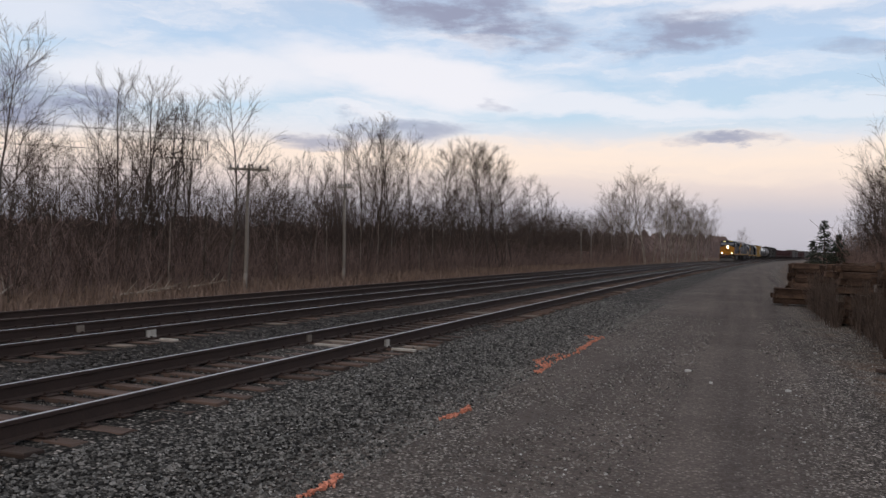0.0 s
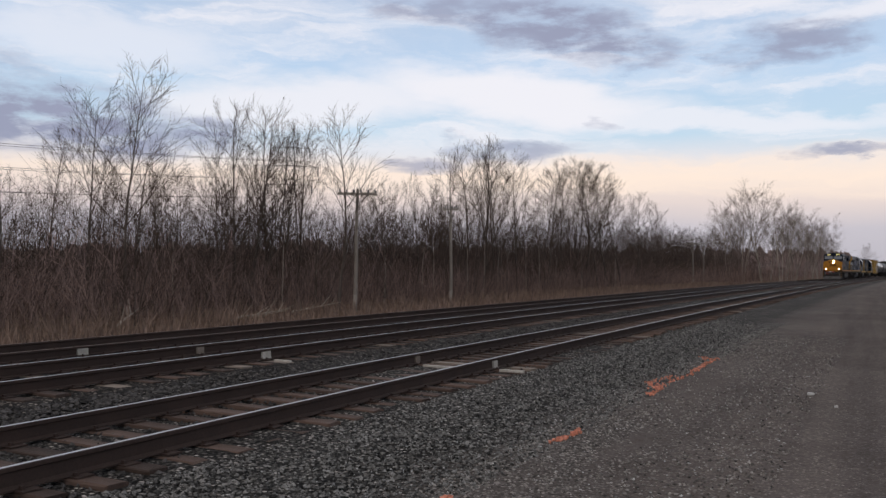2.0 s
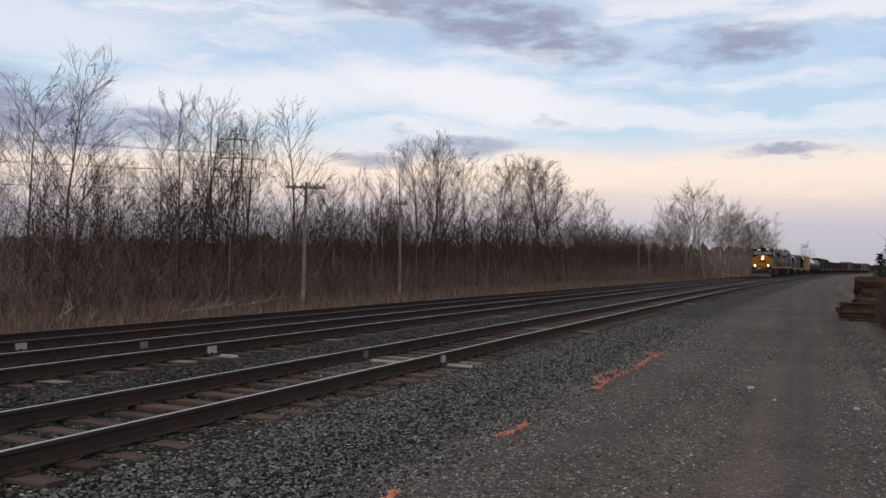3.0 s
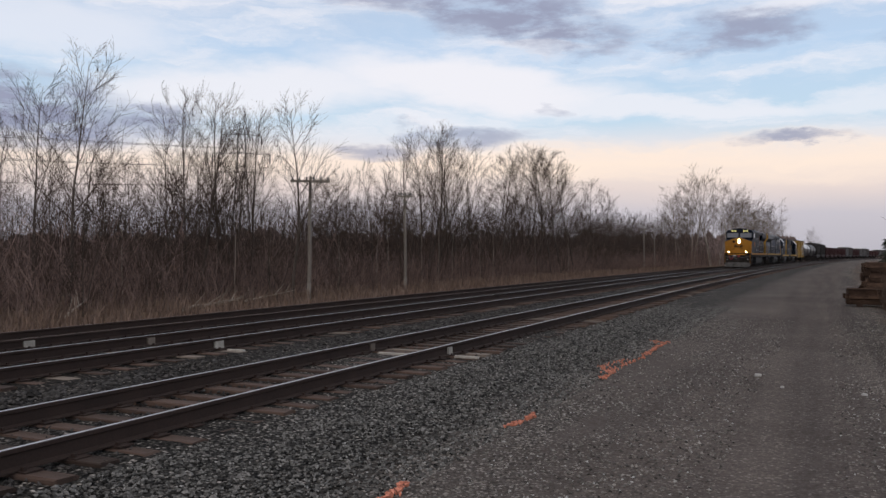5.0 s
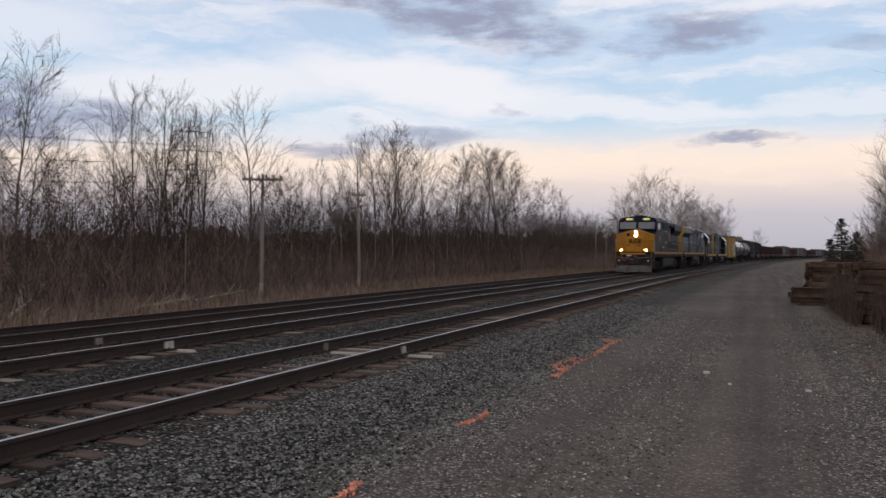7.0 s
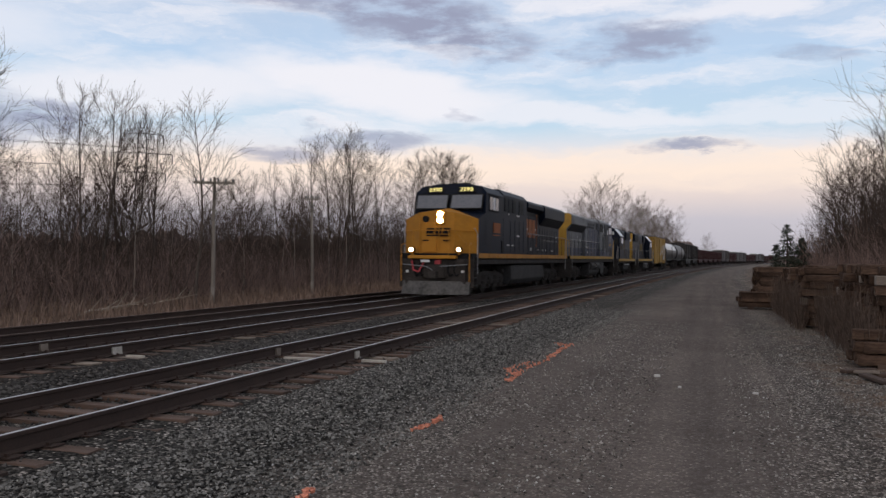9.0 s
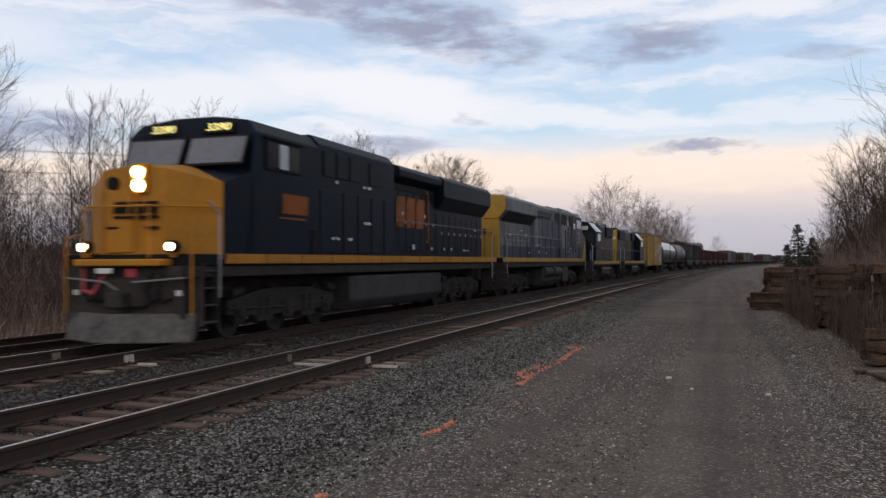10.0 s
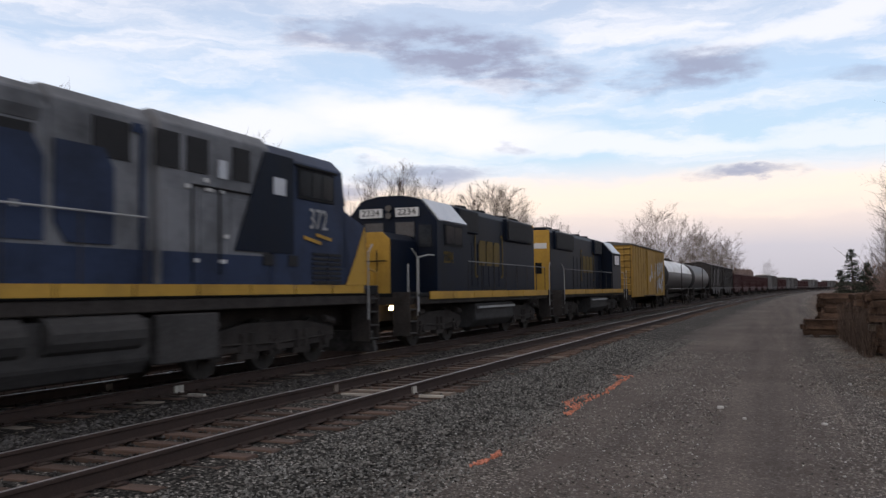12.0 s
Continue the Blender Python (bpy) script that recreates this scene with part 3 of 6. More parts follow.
def make_woods():
    rnd = random.Random(8)
    # the trees that stand out, by bearing from the standpoint, distance and height
    marked = ((-47.0, 41, 11.2, 3), (-48.9, 42, 9.9, 3), (-46.3, 43, 8.2, 3), (-51.5, 43, 8, 1),
              (-41.0, 50, 9.6, 1), (-40.2, 48, 10.6, 0), (-39.2, 47, 10.8, 2), (-38.2, 50, 10.8, 0), (-37.3, 49, 9.8, 1), (-36.2, 52, 10.4, 0), (-33.6, 42, 9.4, 1),
              (-43.5, 52, 7.5, 5), (-44.8, 55, 7.3, 1), (-31.0, 58, 7.3, 5), (-29.5, 62, 7.8, 1), (-28.3, 60, 8.3, 1), (-27.2, 66, 8.5, 1),
              (-26.2, 66, 10.6, 0), (-25.4, 70, 11.6, 1), (-24.6, 68, 11.2, 2), (-23.9, 72, 12.4, 0), (-23.2, 74, 12.7, 1), (-22.5, 72, 11.6, 2), (-21.8, 76, 11.8, 0),
              (-20.6, 86, 11.9, 5), (-19.8, 84, 12.0, 1), (-19.0, 90, 11.8, 0), (-18.2, 92, 12.7, 2), (-17.3, 96, 13.3, 1), (-16.5, 92, 13.6, 5), (-15.8, 95, 13.8, 5),
              (-15.0, 100, 12.7, 5), (-14.2, 112, 11.6, 5), (-13.2, 125, 10.8, 1), (-12.3, 140, 10.0, 1), (-11.8, 150, 9.0, 2),
              (-8.5, 175, 14.5, 4), (-7.5, 178, 17.5, 4), (-6.4, 185, 18.5, 4), (-5.4, 195, 17.5, 4), (-4.5, 210, 15.0, 4), (-3.6, 222, 13.5, 4), (-2.7, 240, 12.0, 4), (-0.4, 420, 13.5, 4))
    kinds = TALL + ROUND
    base = (13, 12, 12, 13, 12, 12)
    for az, dist, high, k in marked:
        x, y = at_bearing(az, dist)
        if k == 4:
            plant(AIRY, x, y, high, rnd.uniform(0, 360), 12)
        else:
            plant(kinds[k], x, y, high, rnd.uniform(0, 360), base[k])
    # the body of the wood behind and between them
    for i in range(62):
        y = 3 + 190 * rnd.random() ** 1.5
        x = -rnd.uniform(28, 40) + bend(y)
        plant(BACK[i % 2], x, y, rnd.uniform(4.6, 7.6) * (1 + y / 450), rnd.uniform(0, 360), 9)
    for i in range(12):
        x, y = at_bearing(rnd.uniform(-53, -37), rnd.uniform(46, 62))
        plant(BACK[i % 2], x, y, rnd.uniform(6.3, 8.6), rnd.uniform(0, 360), 9)
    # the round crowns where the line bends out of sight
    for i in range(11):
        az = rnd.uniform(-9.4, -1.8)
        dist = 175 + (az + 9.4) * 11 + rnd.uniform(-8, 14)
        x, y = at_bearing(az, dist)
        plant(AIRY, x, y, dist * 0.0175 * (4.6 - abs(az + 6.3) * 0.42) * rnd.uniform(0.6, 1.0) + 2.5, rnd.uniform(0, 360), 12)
    for i in range(40):
        y = rnd.uniform(8, 200)
        x = -rnd.uniform(24.5, 32) + bend(y)
        k = rnd.randint(0, 1)
        plant(SCRUB[k], x, y, rnd.uniform(2.6, 4.6), rnd.uniform(0, 360), (6, 5.5)[k])
    # the wood on the other side of the road
    for i in range(70):
        y = 38 + 95 * rnd.random() ** 0.8
        x = 8.8 + rnd.random() ** 1.3 * 13 + max(0, y - 70) * 0.03
        k = rnd.choice((0, 2, 4, 5))
        high = max(3.5, 18.0 - (y - 50) * 0.16 + rnd.uniform(-2.5, 0.5)) * min(1.0, 0.45 + (x - 8.6) * 0.16)
        if i % 4:
            plant(BACK[i % 2], x, y, high, rnd.uniform(0, 360), 9)
        else:
            plant(kinds[k], x, y, high, rnd.uniform(0, 360), base[k])


make_woods()


def make_thicket(name, label, rows, mat, count, seed, lean=0.35):
    """Bare stems without number: rows of (x from the track, y range, height range)."""
    rnd = random.Random(seed)
    so = Soup()
    for x0, x1, y0, y1, h0, h1, share in rows:
        for i in range(int(count * share)):
            y = y0 + (y1 - y0) * rnd.random() ** 1.4
            s = rnd.uniform(x0, x1)
            x = s + bend(y)
            h = rnd.uniform(h0, h1) * (0.6 + 0.7 * noise.noise(Vector((x * 0.15, y * 0.12, seed)) ) ** 2 + 0.4 * rnd.random())
            p = Vector((x, y, ground_height(s) - 0.05))
            d = Vector((rnd.gauss(0, lean), rnd.gauss(0, lean), 1)).normalized()
            r = (0.008 + 0.004 * h) * rnd.uniform(0.6, 1.2)
            q = p + d * h * 0.55
            e = q + (d + Vector((rnd.gauss(0, 0.3), rnd.gauss(0, 0.3), 0))).normalized() * h * 0.45
            so.tube(p, q, r, r * 0.7, 3, False), so.tube(q, e, r * 0.7, r * 0.2, 3, False)
            for _ in range(3):
                c = p.lerp(e, rnd.uniform(0.35, 0.9))
                so.tube(c, c + Vector((rnd.gauss(0, 0.3), rnd.gauss(0, 0.3), rnd.uniform(0.1, 0.5))) * h * 0.35, r * 0.5, r * 0.15, 3, False)
    tagged(new(name, so.mesh(name, mat)), label, name.replace("_", " "), kind="stuff")


make_thicket("thicket", "dense dark brown leafless brush at the wood's edge", ((-29, -24.8, 2, 170, 1.6, 3.6, 0.4), (-34, -28, 0, 220, 2.5, 5.0, 0.35), (-44, -33, 0, 240, 3.5, 6.0, 0.2), (-34, -22, 150, 340, 2.5, 5.5, 0.12)), M_BRUSH, 9000, 5, 0.45)
make_thicket("roadside_thicket", "reddish brown leafless brush beside the gravel road", ((7.2, 10, 34, 130, 1.5, 3.5, 0.4), (9, 18, 36, 135, 3.0, 6.5, 0.6)), M_BRUSH, 4500, 6)


def make_grass():
    rnd = random.Random(3)
    so = Soup()
    for i in range(15000):
        y = 2 + 130 * rnd.random() ** 1.6
        s = -17.3 - 8.5 * rnd.random() ** 0.9 if i % 6 else 2.6 + 4 * rnd.random()
        h = rnd.uniform(0.25, 0.9) * (0.4 if s > 0 else 1) * (0.45 + 0.11 * min(5, abs(s + 17)))
        x, z = s + bend(y), ground_height(s) - 0.03
        a, w = rnd.uniform(0, 6.28), rnd.uniform(0.012, 0.03) + y * 0.0002
        lx, ly = rnd.gauss(0, 0.3) * h, rnd.gauss(0, 0.3) * h
        dx, dy = math.cos(a) * w, math.sin(a) * w
        so.add([(x - dx, y - dy, z), (x + dx, y + dy, z), (x + lx * 0.4 + dx * 0.6, y + ly * 0.4 + dy * 0.6, z + h * 0.6), (x + lx * 0.4 - dx * 0.6, y + ly * 0.4 - dy * 0.6, z + h * 0.6), (x + lx, y + ly, z + h)],
               [(0, 1, 2, 3), (3, 2, 4)])
    tagged(new("dry_grass", so.mesh("dry_grass", M_DRY_GRASS)), "dead tan grass and weeds along the embankment", "grass", kind="stuff")


make_grass()


def make_far_woods():
    """The depth of the woods: a ragged mass of bare crowns farther in."""
    so = Soup()
    for x0, y0, x1, y1, h0, seed in ((-49, -30, -47, 400, 2.7, 1), (-68, -40, -66, 600, 3.6, 2), (-24, 330, -6, 640, 4.5, 3), (22, 30, 24, 320, 5.0, 4), (-150, 350, 160, 900, 6, 5)):
        n, m = 1000, 8
        k = len(so.v)
        for i in range(n):
            w = i / (n - 1)
            y = y0 + (y1 - y0) * w
            x = x0 + (x1 - x0) * w + (bend(y) if seed != 5 else 0)
            tall = h0 * (0.85 + 0.3 * noise.noise(Vector((w * 60, seed, 0))) + 0.3 * noise.noise(Vector((w * 420, seed, 5))) + 0.12 * noise.noise(Vector((i * 0.9, seed, 8))))
            tall *= 1 + max(0, y) / 170 if seed < 3 else 1
            for j in range(m):
                v = j / (m - 1)
                out = (4.0 * (1 - v) ** 0.5) * (1 if x > 0 and seed == 4 else -1) * -1 + 0.8 * noise.noise(Vector((w * 90, v * 6, seed)))
                so.v.append((x + out, y + 0.7 * noise.noise(Vector((w * 200, v * 9, seed + 7))), -0.8 + tall * v))
        for i in range(n - 1):
            for j in range(m - 1):
                so.f.append((k + i * m + j, k + (i + 1) * m + j, k + (i + 1) * m + j + 1, k + i * m + j + 1))
                so.mi.append(0)
    tagged(new("far_woods", so.mesh("far_woods", M_WOODS)), "far leafless woods massed in dark brown", "woods", kind="stuff")


make_far_woods()


def conifer(x, y, height, seed):
    """A dark conifer: straight trunk, whorls of drooping boughs set with sprays of needles."""
    rnd = random.Random(seed)
    t = thing("conifer", "dark green conifer at the edge of the bare woods", "conifer", "conifers", at=pose(x, y, ground_height(x) - 0.05, 0, 0, rnd.uniform(0, 360)))
    part("trunk", Soup().tube((0, 0, 0), (0.05, 0, height * 0.55), 0.13, 0.08, 7).tube((0.05, 0, height * 0.55), (0, 0.03, height), 0.08, 0.01, 7), M_BARK, t)
    so, boughs = Soup(), Soup()
    z = height * 0.1
    while z < height * 0.97:
        reach = (height - z) * 0.37 * rnd.uniform(0.6, 1.15) + 0.12
        for i in range(rnd.randint(4, 6)):
            a = rnd.uniform(0, 6.28)
            tip = Vector((math.cos(a) * reach, math.sin(a) * reach, z - reach * rnd.uniform(-0.1, 0.3)))
            root = Vector((0, 0, z + 0.1))
            boughs.tube(root, tip, 0.025, 0.008, 3, False)
            for k in range(int(20 + reach * 26)):
                p = root.lerp(tip, rnd.uniform(0.2, 1.05)) + Vector((rnd.gauss(0, 0.09), rnd.gauss(0, 0.09), rnd.gauss(0, 0.06)))
                d = Vector((math.cos(a) + rnd.gauss(0, 0.7), math.sin(a) + rnd.gauss(0, 0.7), rnd.gauss(0.1, 0.4))).normalized() * rnd.uniform(0.1, 0.24)
                w = d.cross(Vector((rnd.gauss(0, 1), rnd.gauss(0, 1), 1))).normalized() * rnd.uniform(0.025, 0.05)
                so.add([p - w, p + w, p + d], [(0, 1, 2)])
        z += rnd.uniform(0.16, 0.3)
    part("bough", boughs, M_BARK, t)
    part("needle_mass", so, M_NEEDLE, t, "dark green needle sprays")
    return t


for az, dist, high, seed in ((4.15, 88, 5.3, 1), (3.5, 92, 3.4, 2), (5.0, 96, 4.2, 3)):
    conifer(*at_bearing(az, dist), high, seed)


def make_haze():
    """Fine upright shoots without number between the trees."""
    rnd = random.Random(17)
    so = Soup()
    for i in range(11000):
        left = i % 4
        y = 2 + 200 * rnd.random() ** 1.3 if left else 36 + 90 * rnd.random()
        s = -rnd.uniform(27, 49) if left else rnd.uniform(9.5, 19)
        h = rnd.uniform(2.6, 5.6) * (1 + y / 230)
        if not left:
            h = rnd.uniform(0.35, 0.72) * max(3.5, 17 - (y - 50) * 0.15) * min(1.0, 0.45 + (s - 8.6) * 0.16)
        p = Vector((s + bend(y), y, ground_height(s)))
        tip = p + Vector((rnd.gauss(0, 0.22) * h, rnd.gauss(0, 0.22) * h, h))
        so.tube(p, tip, 0.014, 0.004, 3, False)
        for _ in range(5):
            c = p.lerp(tip, rnd.uniform(0.3, 0.95))
            so.tube(c, c + Vector((rnd.gauss(0, 0.26), rnd.gauss(0, 0.26), rnd.uniform(0.1, 0.4))) * h * 0.5, 0.0085, 0.003, 3, False)
    tagged(new("saplings", so.mesh("saplings", M_TWIG)), "thin bare saplings crowded in the wood", "saplings", kind="stuff")


make_haze()

PALE = tree_kind(61, "slender pale-barked young tree at the wood's edge", M_PALE_BARK, "pale young trees", height=5, limbs=8, low=0.45, spread=0.25, rise=1.6, twigs=3, fine=2, radius=0.045)
pick = random.Random(33)
for az, dist in ((-21.2, 72), (-20.4, 75), (-23.0, 70), (-24.0, 66), (-27.3, 58), (-28.0, 57), (-17.6, 84), (-15.4, 96), (-30.6, 50), (-35.0, 46), (-44.0, 40), (-19.2, 80), (-25.1, 64), (-37.2, 44)):
    plant(PALE, *at_bearing(az, dist), pick.uniform(3.2, 5.5), pick.uniform(0, 360), 5)


def fallen_branch(x, y, length, turn, seed):
    rnd = random.Random(seed)
    so, p = Soup(), Vector((0, 0, 0.08))
    d = Vector((1, 0, 0.18))
    for i in range(5):
        q = p + (d + Vector((0, rnd.gauss(0, 0.2), rnd.gauss(0, 0.12)))).normalized() * length / 5
        so.tube(p, q, 0.06 * (1 - i / 6), 0.06 * (1 - (i + 1) / 6), 6)
        if i > 0:
            so.tube(p, p + Vector((rnd.uniform(0.2, 0.6), rnd.gauss(0, 0.3), rnd.uniform(0.15, 0.6))), 0.025, 0.008, 5)
        p = q
    ob = part("fallen_branch", so, M_PALE_BARK, at=pose(x, y, ground_height(x) + 0.05, 0, 0, turn))
    tagged(ob, "bleached fallen branch in the dead grass", "fallen branch", "fallen branches")


fallen_branch(-22.6, 26.5, 2.4, 40, 1)
fallen_branch(-24.0, 29.5, 2.8, -20, 2)
fallen_branch(-23.8, 22.0, 2.2, 120, 3)
fallen_branch(-24.6, 33.0, 2.6, 15, 4)


def make_deep_wood():
    """The trees farther in, past counting, joined."""
    rnd = random.Random(71)
    verts, faces, total = [], [], 0
    shapes = []
    for t in BACK:
        for ob in t.children:
            me = ob.data
            v = np.empty(len(me.vertices) * 3)
            me.vertices.foreach_get("co", v)
            f = np.array([tuple(p.vertices) for p in me.polygons if len(p.vertices) == 4])
            shapes.append((v.reshape(-1, 3), f))
    for i in range(105):
        if i % 4:
            y = 3 + 185 * rnd.random() ** 1.5
            s, high = -rnd.uniform(34, 58), rnd.uniform(5.0, 8.6) * (1 + y / 450)
        else:
            y = 44 + 90 * rnd.random()
            s = rnd.uniform(12, 24)
            high = max(4.0, 16 - (y - 50) * 0.14)
        a, k = rnd.uniform(0, 6.28), high / 9
        c, d = math.cos(a), math.sin(a)
        for v, f in shapes[2 * (i % 2):2 * (i % 2) + 2]:
            w = np.stack([(v[:, 0] * c - v[:, 1] * d) * k * 1.15 + s + bend(y), (v[:, 0] * d + v[:, 1] * c) * k * 1.15 + y, v[:, 2] * k + ground_height(s)], 1)
            verts.append(w)
            faces.append(f + total)
            total += len(v)
    verts, faces = np.concatenate(verts), np.concatenate(faces)
    me = bpy.data.meshes.new("deep_wood")
    me.from_pydata(verts.tolist(), [], faces.tolist())
    me.materials.append(M_TWIG)
    tagged(new("deep_wood", me), "leafless grey-brown trees crowded deep in the wood", "woods", kind="stuff")


make_deep_wood()


# ---- the train ----
def paint(name, dark, light, rough=0.45, dirt=(0.009, 0.009, 0.01)):
    return mottled(name, dark, light, 0.7, 18, rough, relief=0.05, depth=0.004, stretch=(1, 1, 0.5), dirt=dirt, dirt_scale=0.6, spec=0.1)


M_NAVY = paint("dark_blue_paint", (0.0028, 0.006, 0.0145), (0.0055, 0.0105, 0.023), 0.5)
M_BLUE = paint("mid_blue_paint", (0.021, 0.032, 0.066), (0.032, 0.047, 0.092))
M_GREY = paint("grey_paint", (0.155, 0.161, 0.174), (0.21, 0.216, 0.23), 0.55)
M_YELLOW = paint("orange_yellow_paint", (0.34, 0.15, 0.02), (0.47, 0.212, 0.03), 0.5, (0.2, 0.1, 0.028))
M_LEMON = paint("faded_yellow_paint", (0.37, 0.215, 0.04), (0.5, 0.3, 0.06), 0.55, (0.2, 0.12, 0.04))
M_ORANGE_LOGO = paint("orange_lettering", (0.2, 0.055, 0.011), (0.3, 0.092, 0.018), 0.5)
M_UNDER = mottled("grimy_running_gear", (0.015, 0.013, 0.012), (0.062, 0.054, 0.05), 2, 20, 0.85, 0.0, relief=0.2, spec=0.15)
M_TANK_GREY = mottled("dusty_fuel_tank", (0.024, 0.023, 0.023), (0.07, 0.067, 0.066), 1, 16, 0.8, 0.0, relief=0.1, spec=0.15)
M_PLOW = mottled("scuffed_grey_plow", (0.01, 0.0095, 0.009), (0.14, 0.133, 0.127), 1.6, 9, 0.7, 0.2, relief=0.1)
M_WHEEL = mottled("oily_wheel_steel", (0.02, 0.018, 0.017), (0.06, 0.055, 0.05), 3, 30, 0.6, 0.3, relief=0.1, spec=0.2)
M_BLACK = mottled("black_fittings", (0.004, 0.004, 0.0045), (0.011, 0.011, 0.012), 3, 30, 0.7, relief=0.1, spec=0.15)
M_VENT = mottled("dark_grille", (0.006, 0.006, 0.007), (0.014, 0.014, 0.016), 3, 60, 0.8, relief=0.5)
M_GLASS = mottled("dusty_cab_glass", (0.012, 0.014, 0.017), (0.03, 0.034, 0.04), 2, 20, 0.08, 0.0, relief=0, spec=0.5)
# base colour raised so the windscreen carries a reflection of the sky
M_WINDSCREEN = mottled("grey_windscreen", (0.07, 0.078, 0.095), (0.13, 0.138, 0.16), 1.2, 12, 0.1, relief=0, spec=0.8)
M_PALE_GREY = mottled("pale_window_blind", (0.4, 0.42, 0.46), (0.55, 0.57, 0.6), 2, 20, 0.3, relief=0)
M_RAIL_WHITE = mottled("white_handrail_paint", (0.22, 0.22, 0.22), (0.4, 0.4, 0.4), 3, 20, 0.6, relief=0)
M_HOSE_RED = mottled("red_hose", (0.3, 0.03, 0.04), (0.45, 0.06, 0.07), 3, 20, 0.6, relief=0)
M_LAMP = glow("headlight_lens", (1.0, 0.68, 0.3), 30.0)
M_BOARD = glow("lit_number_digits", (0.95, 0.85, 0.3), 1.0)
M_PALE_BOARD = mottled("white_number_board", (0.5, 0.5, 0.5), (0.65, 0.65, 0.64), 3, 20, 0.5, relief=0)
M_TANK_WHITE = mottled("white_tank_jacket", (0.62, 0.62, 0.63), (0.8, 0.8, 0.8), 1, 12, 0.45, relief=0, dirt=(0.3, 0.28, 0.26))
M_TANK_BLACK = mottled("black_tank_paint", (0.025, 0.024, 0.025), (0.06, 0.055, 0.055), 1, 12, 0.5, relief=0)
M_MAROON = mottled("maroon_car_paint", (0.04, 0.012, 0.013), (0.075, 0.022, 0.023), 0.8, 14, 0.8, relief=0.05, dirt=(0.05, 0.035, 0.03))
M_CAR_GREY = mottled("weathered_grey_car_paint", (0.08, 0.075, 0.075), (0.16, 0.15, 0.148), 0.8, 14, 0.75, relief=0.05, dirt=(0.05, 0.04, 0.036), spec=0.15)
M_CAR_DARK = mottled("dark_brown_car_paint", (0.016, 0.014, 0.014), (0.045, 0.039, 0.037), 0.8, 14, 0.75, relief=0.05)
M_BOX = mottled("dull_ochre_car_paint", (0.3, 0.18, 0.045), (0.44, 0.27, 0.07), 0.8, 14, 0.75, relief=0.05, dirt=(0.12, 0.07, 0.03), spec=0.15)
M_DULL_LOGO = mottled("worn_yellow_lettering", (0.08, 0.055, 0.016), (0.15, 0.105, 0.028), 3, 14, 0.7, relief=0, spec=0.15)
M_GRAFFITI = mottled("white_and_grey_spray_paint", (0.03, 0.03, 0.035), (0.75, 0.75, 0.76), 2.4, 6, 0.6, relief=0)
WHEELS = []


def wheelset(parent, y, r=0.52, turning=True):
    so = Soup()
    for s in (-1, 1):
        so.tube((s * 0.69, 0, 0), (s * 0.82, 0, 0), r, r, 24)
        so.tube((s * 0.68, 0, 0), (s * 0.715, 0, 0), r + 0.03, r + 0.03, 24)
        so.tube((s * 0.82, 0, 0), (s * 0.9, 0, 0), 0.16, 0.14, 10)
        for i in range(5):
            a = 6.28319 * i / 5
            so.box(s * 0.825 - 0.008, s * 0.825 + 0.008, math.cos(a) * 0.3 - 0.05, math.cos(a) * 0.3 + 0.05, math.sin(a) * 0.3 - 0.05, math.sin(a) * 0.3 + 0.05)
    so.tube((-0.9, 0, 0), (0.9, 0, 0), 0.09, 0.09, 8)
    ob = part("wheelset", so, M_WHEEL, parent, at=pose(0, y, r))
    if turning:
        WHEELS.append((ob, y, r))
    return ob


def truck(parent, y, axles, gap, heavy=True, r=0.52):
    """A bogie: side frames with springs and boxes, and its wheelsets."""
    half = gap * (axles - 1) / 2
    so = Soup()
    for s in (-1, 1):
        x0, x1 = (0.93, 1.1) if s > 0 else (-1.1, -0.93)
        end = half + 0.45
        so.prism([(-end, 0.5), (-end, 0.78), (-half * 0.55, 0.98), (half * 0.55, 0.98), (end, 0.78), (end, 0.5), (half * 0.5, 0.42), (-half * 0.5, 0.42)], x0, x1, "x")
        for i in range(axles):
            yy = -half + i * gap
            so.box(x0 - 0.02, x1 + 0.04, yy - 0.2, yy + 0.2, 0.33, 0.72)
            so.tube(((x1 if s > 0 else x0), yy, 0.52), ((x1 if s > 0 else x0) + s * 0.09, yy, 0.52), 0.15, 0.12, 10)
        for i in range(axles - 1):
            yy = -half + (i + 0.5) * gap
            for dy in (-0.16, 0.16):
                so.tube((s * 1.08, yy + dy, 0.4), (s * 1.08, yy + dy, 0.8), 0.1, 0.1, 8)
            so.box(s * 1.04 - 0.1, s * 1.04 + 0.1, yy - 0.34, yy + 0.34, 0.3, 0.41)
        if heavy:
            so.tube((s * 1.12, -end + 0.1, 0.92), (s * 1.12, -end + 0.5, 0.98), 0.09, 0.09, 8)
            so.tube((s * 1.12, end - 0.1, 0.92), (s * 1.12, end - 0.5, 0.98), 0.09, 0.09, 8)
            so.rod([(s * 1.12, -end, 0.62), (s * 1.14, 0, 0.56), (s * 1.12, end, 0.62)], 0.025, 5)
    so.box(-0.95, 0.95, -0.3, 0.3, 0.45, 0.85)
    t = part("truck", so, M_UNDER, parent, bevel=0.0, at=pose(0, y, 0))
    for i in range(axles):
        ob = wheelset(t, -half + i * gap, r, heavy)
    return t


def coupler(parent, y, s):
    so = Soup().box(-0.09, 0.09, min(y, y - s * 0.5), max(y, y - s * 0.5), 0.78, 0.96)
    so.box(-0.17, 0.17, min(y, y + s * 0.28), max(y, y + s * 0.28), 0.72, 1.02)
    part("coupler", so, M_UNDER, parent, bevel=0.03)


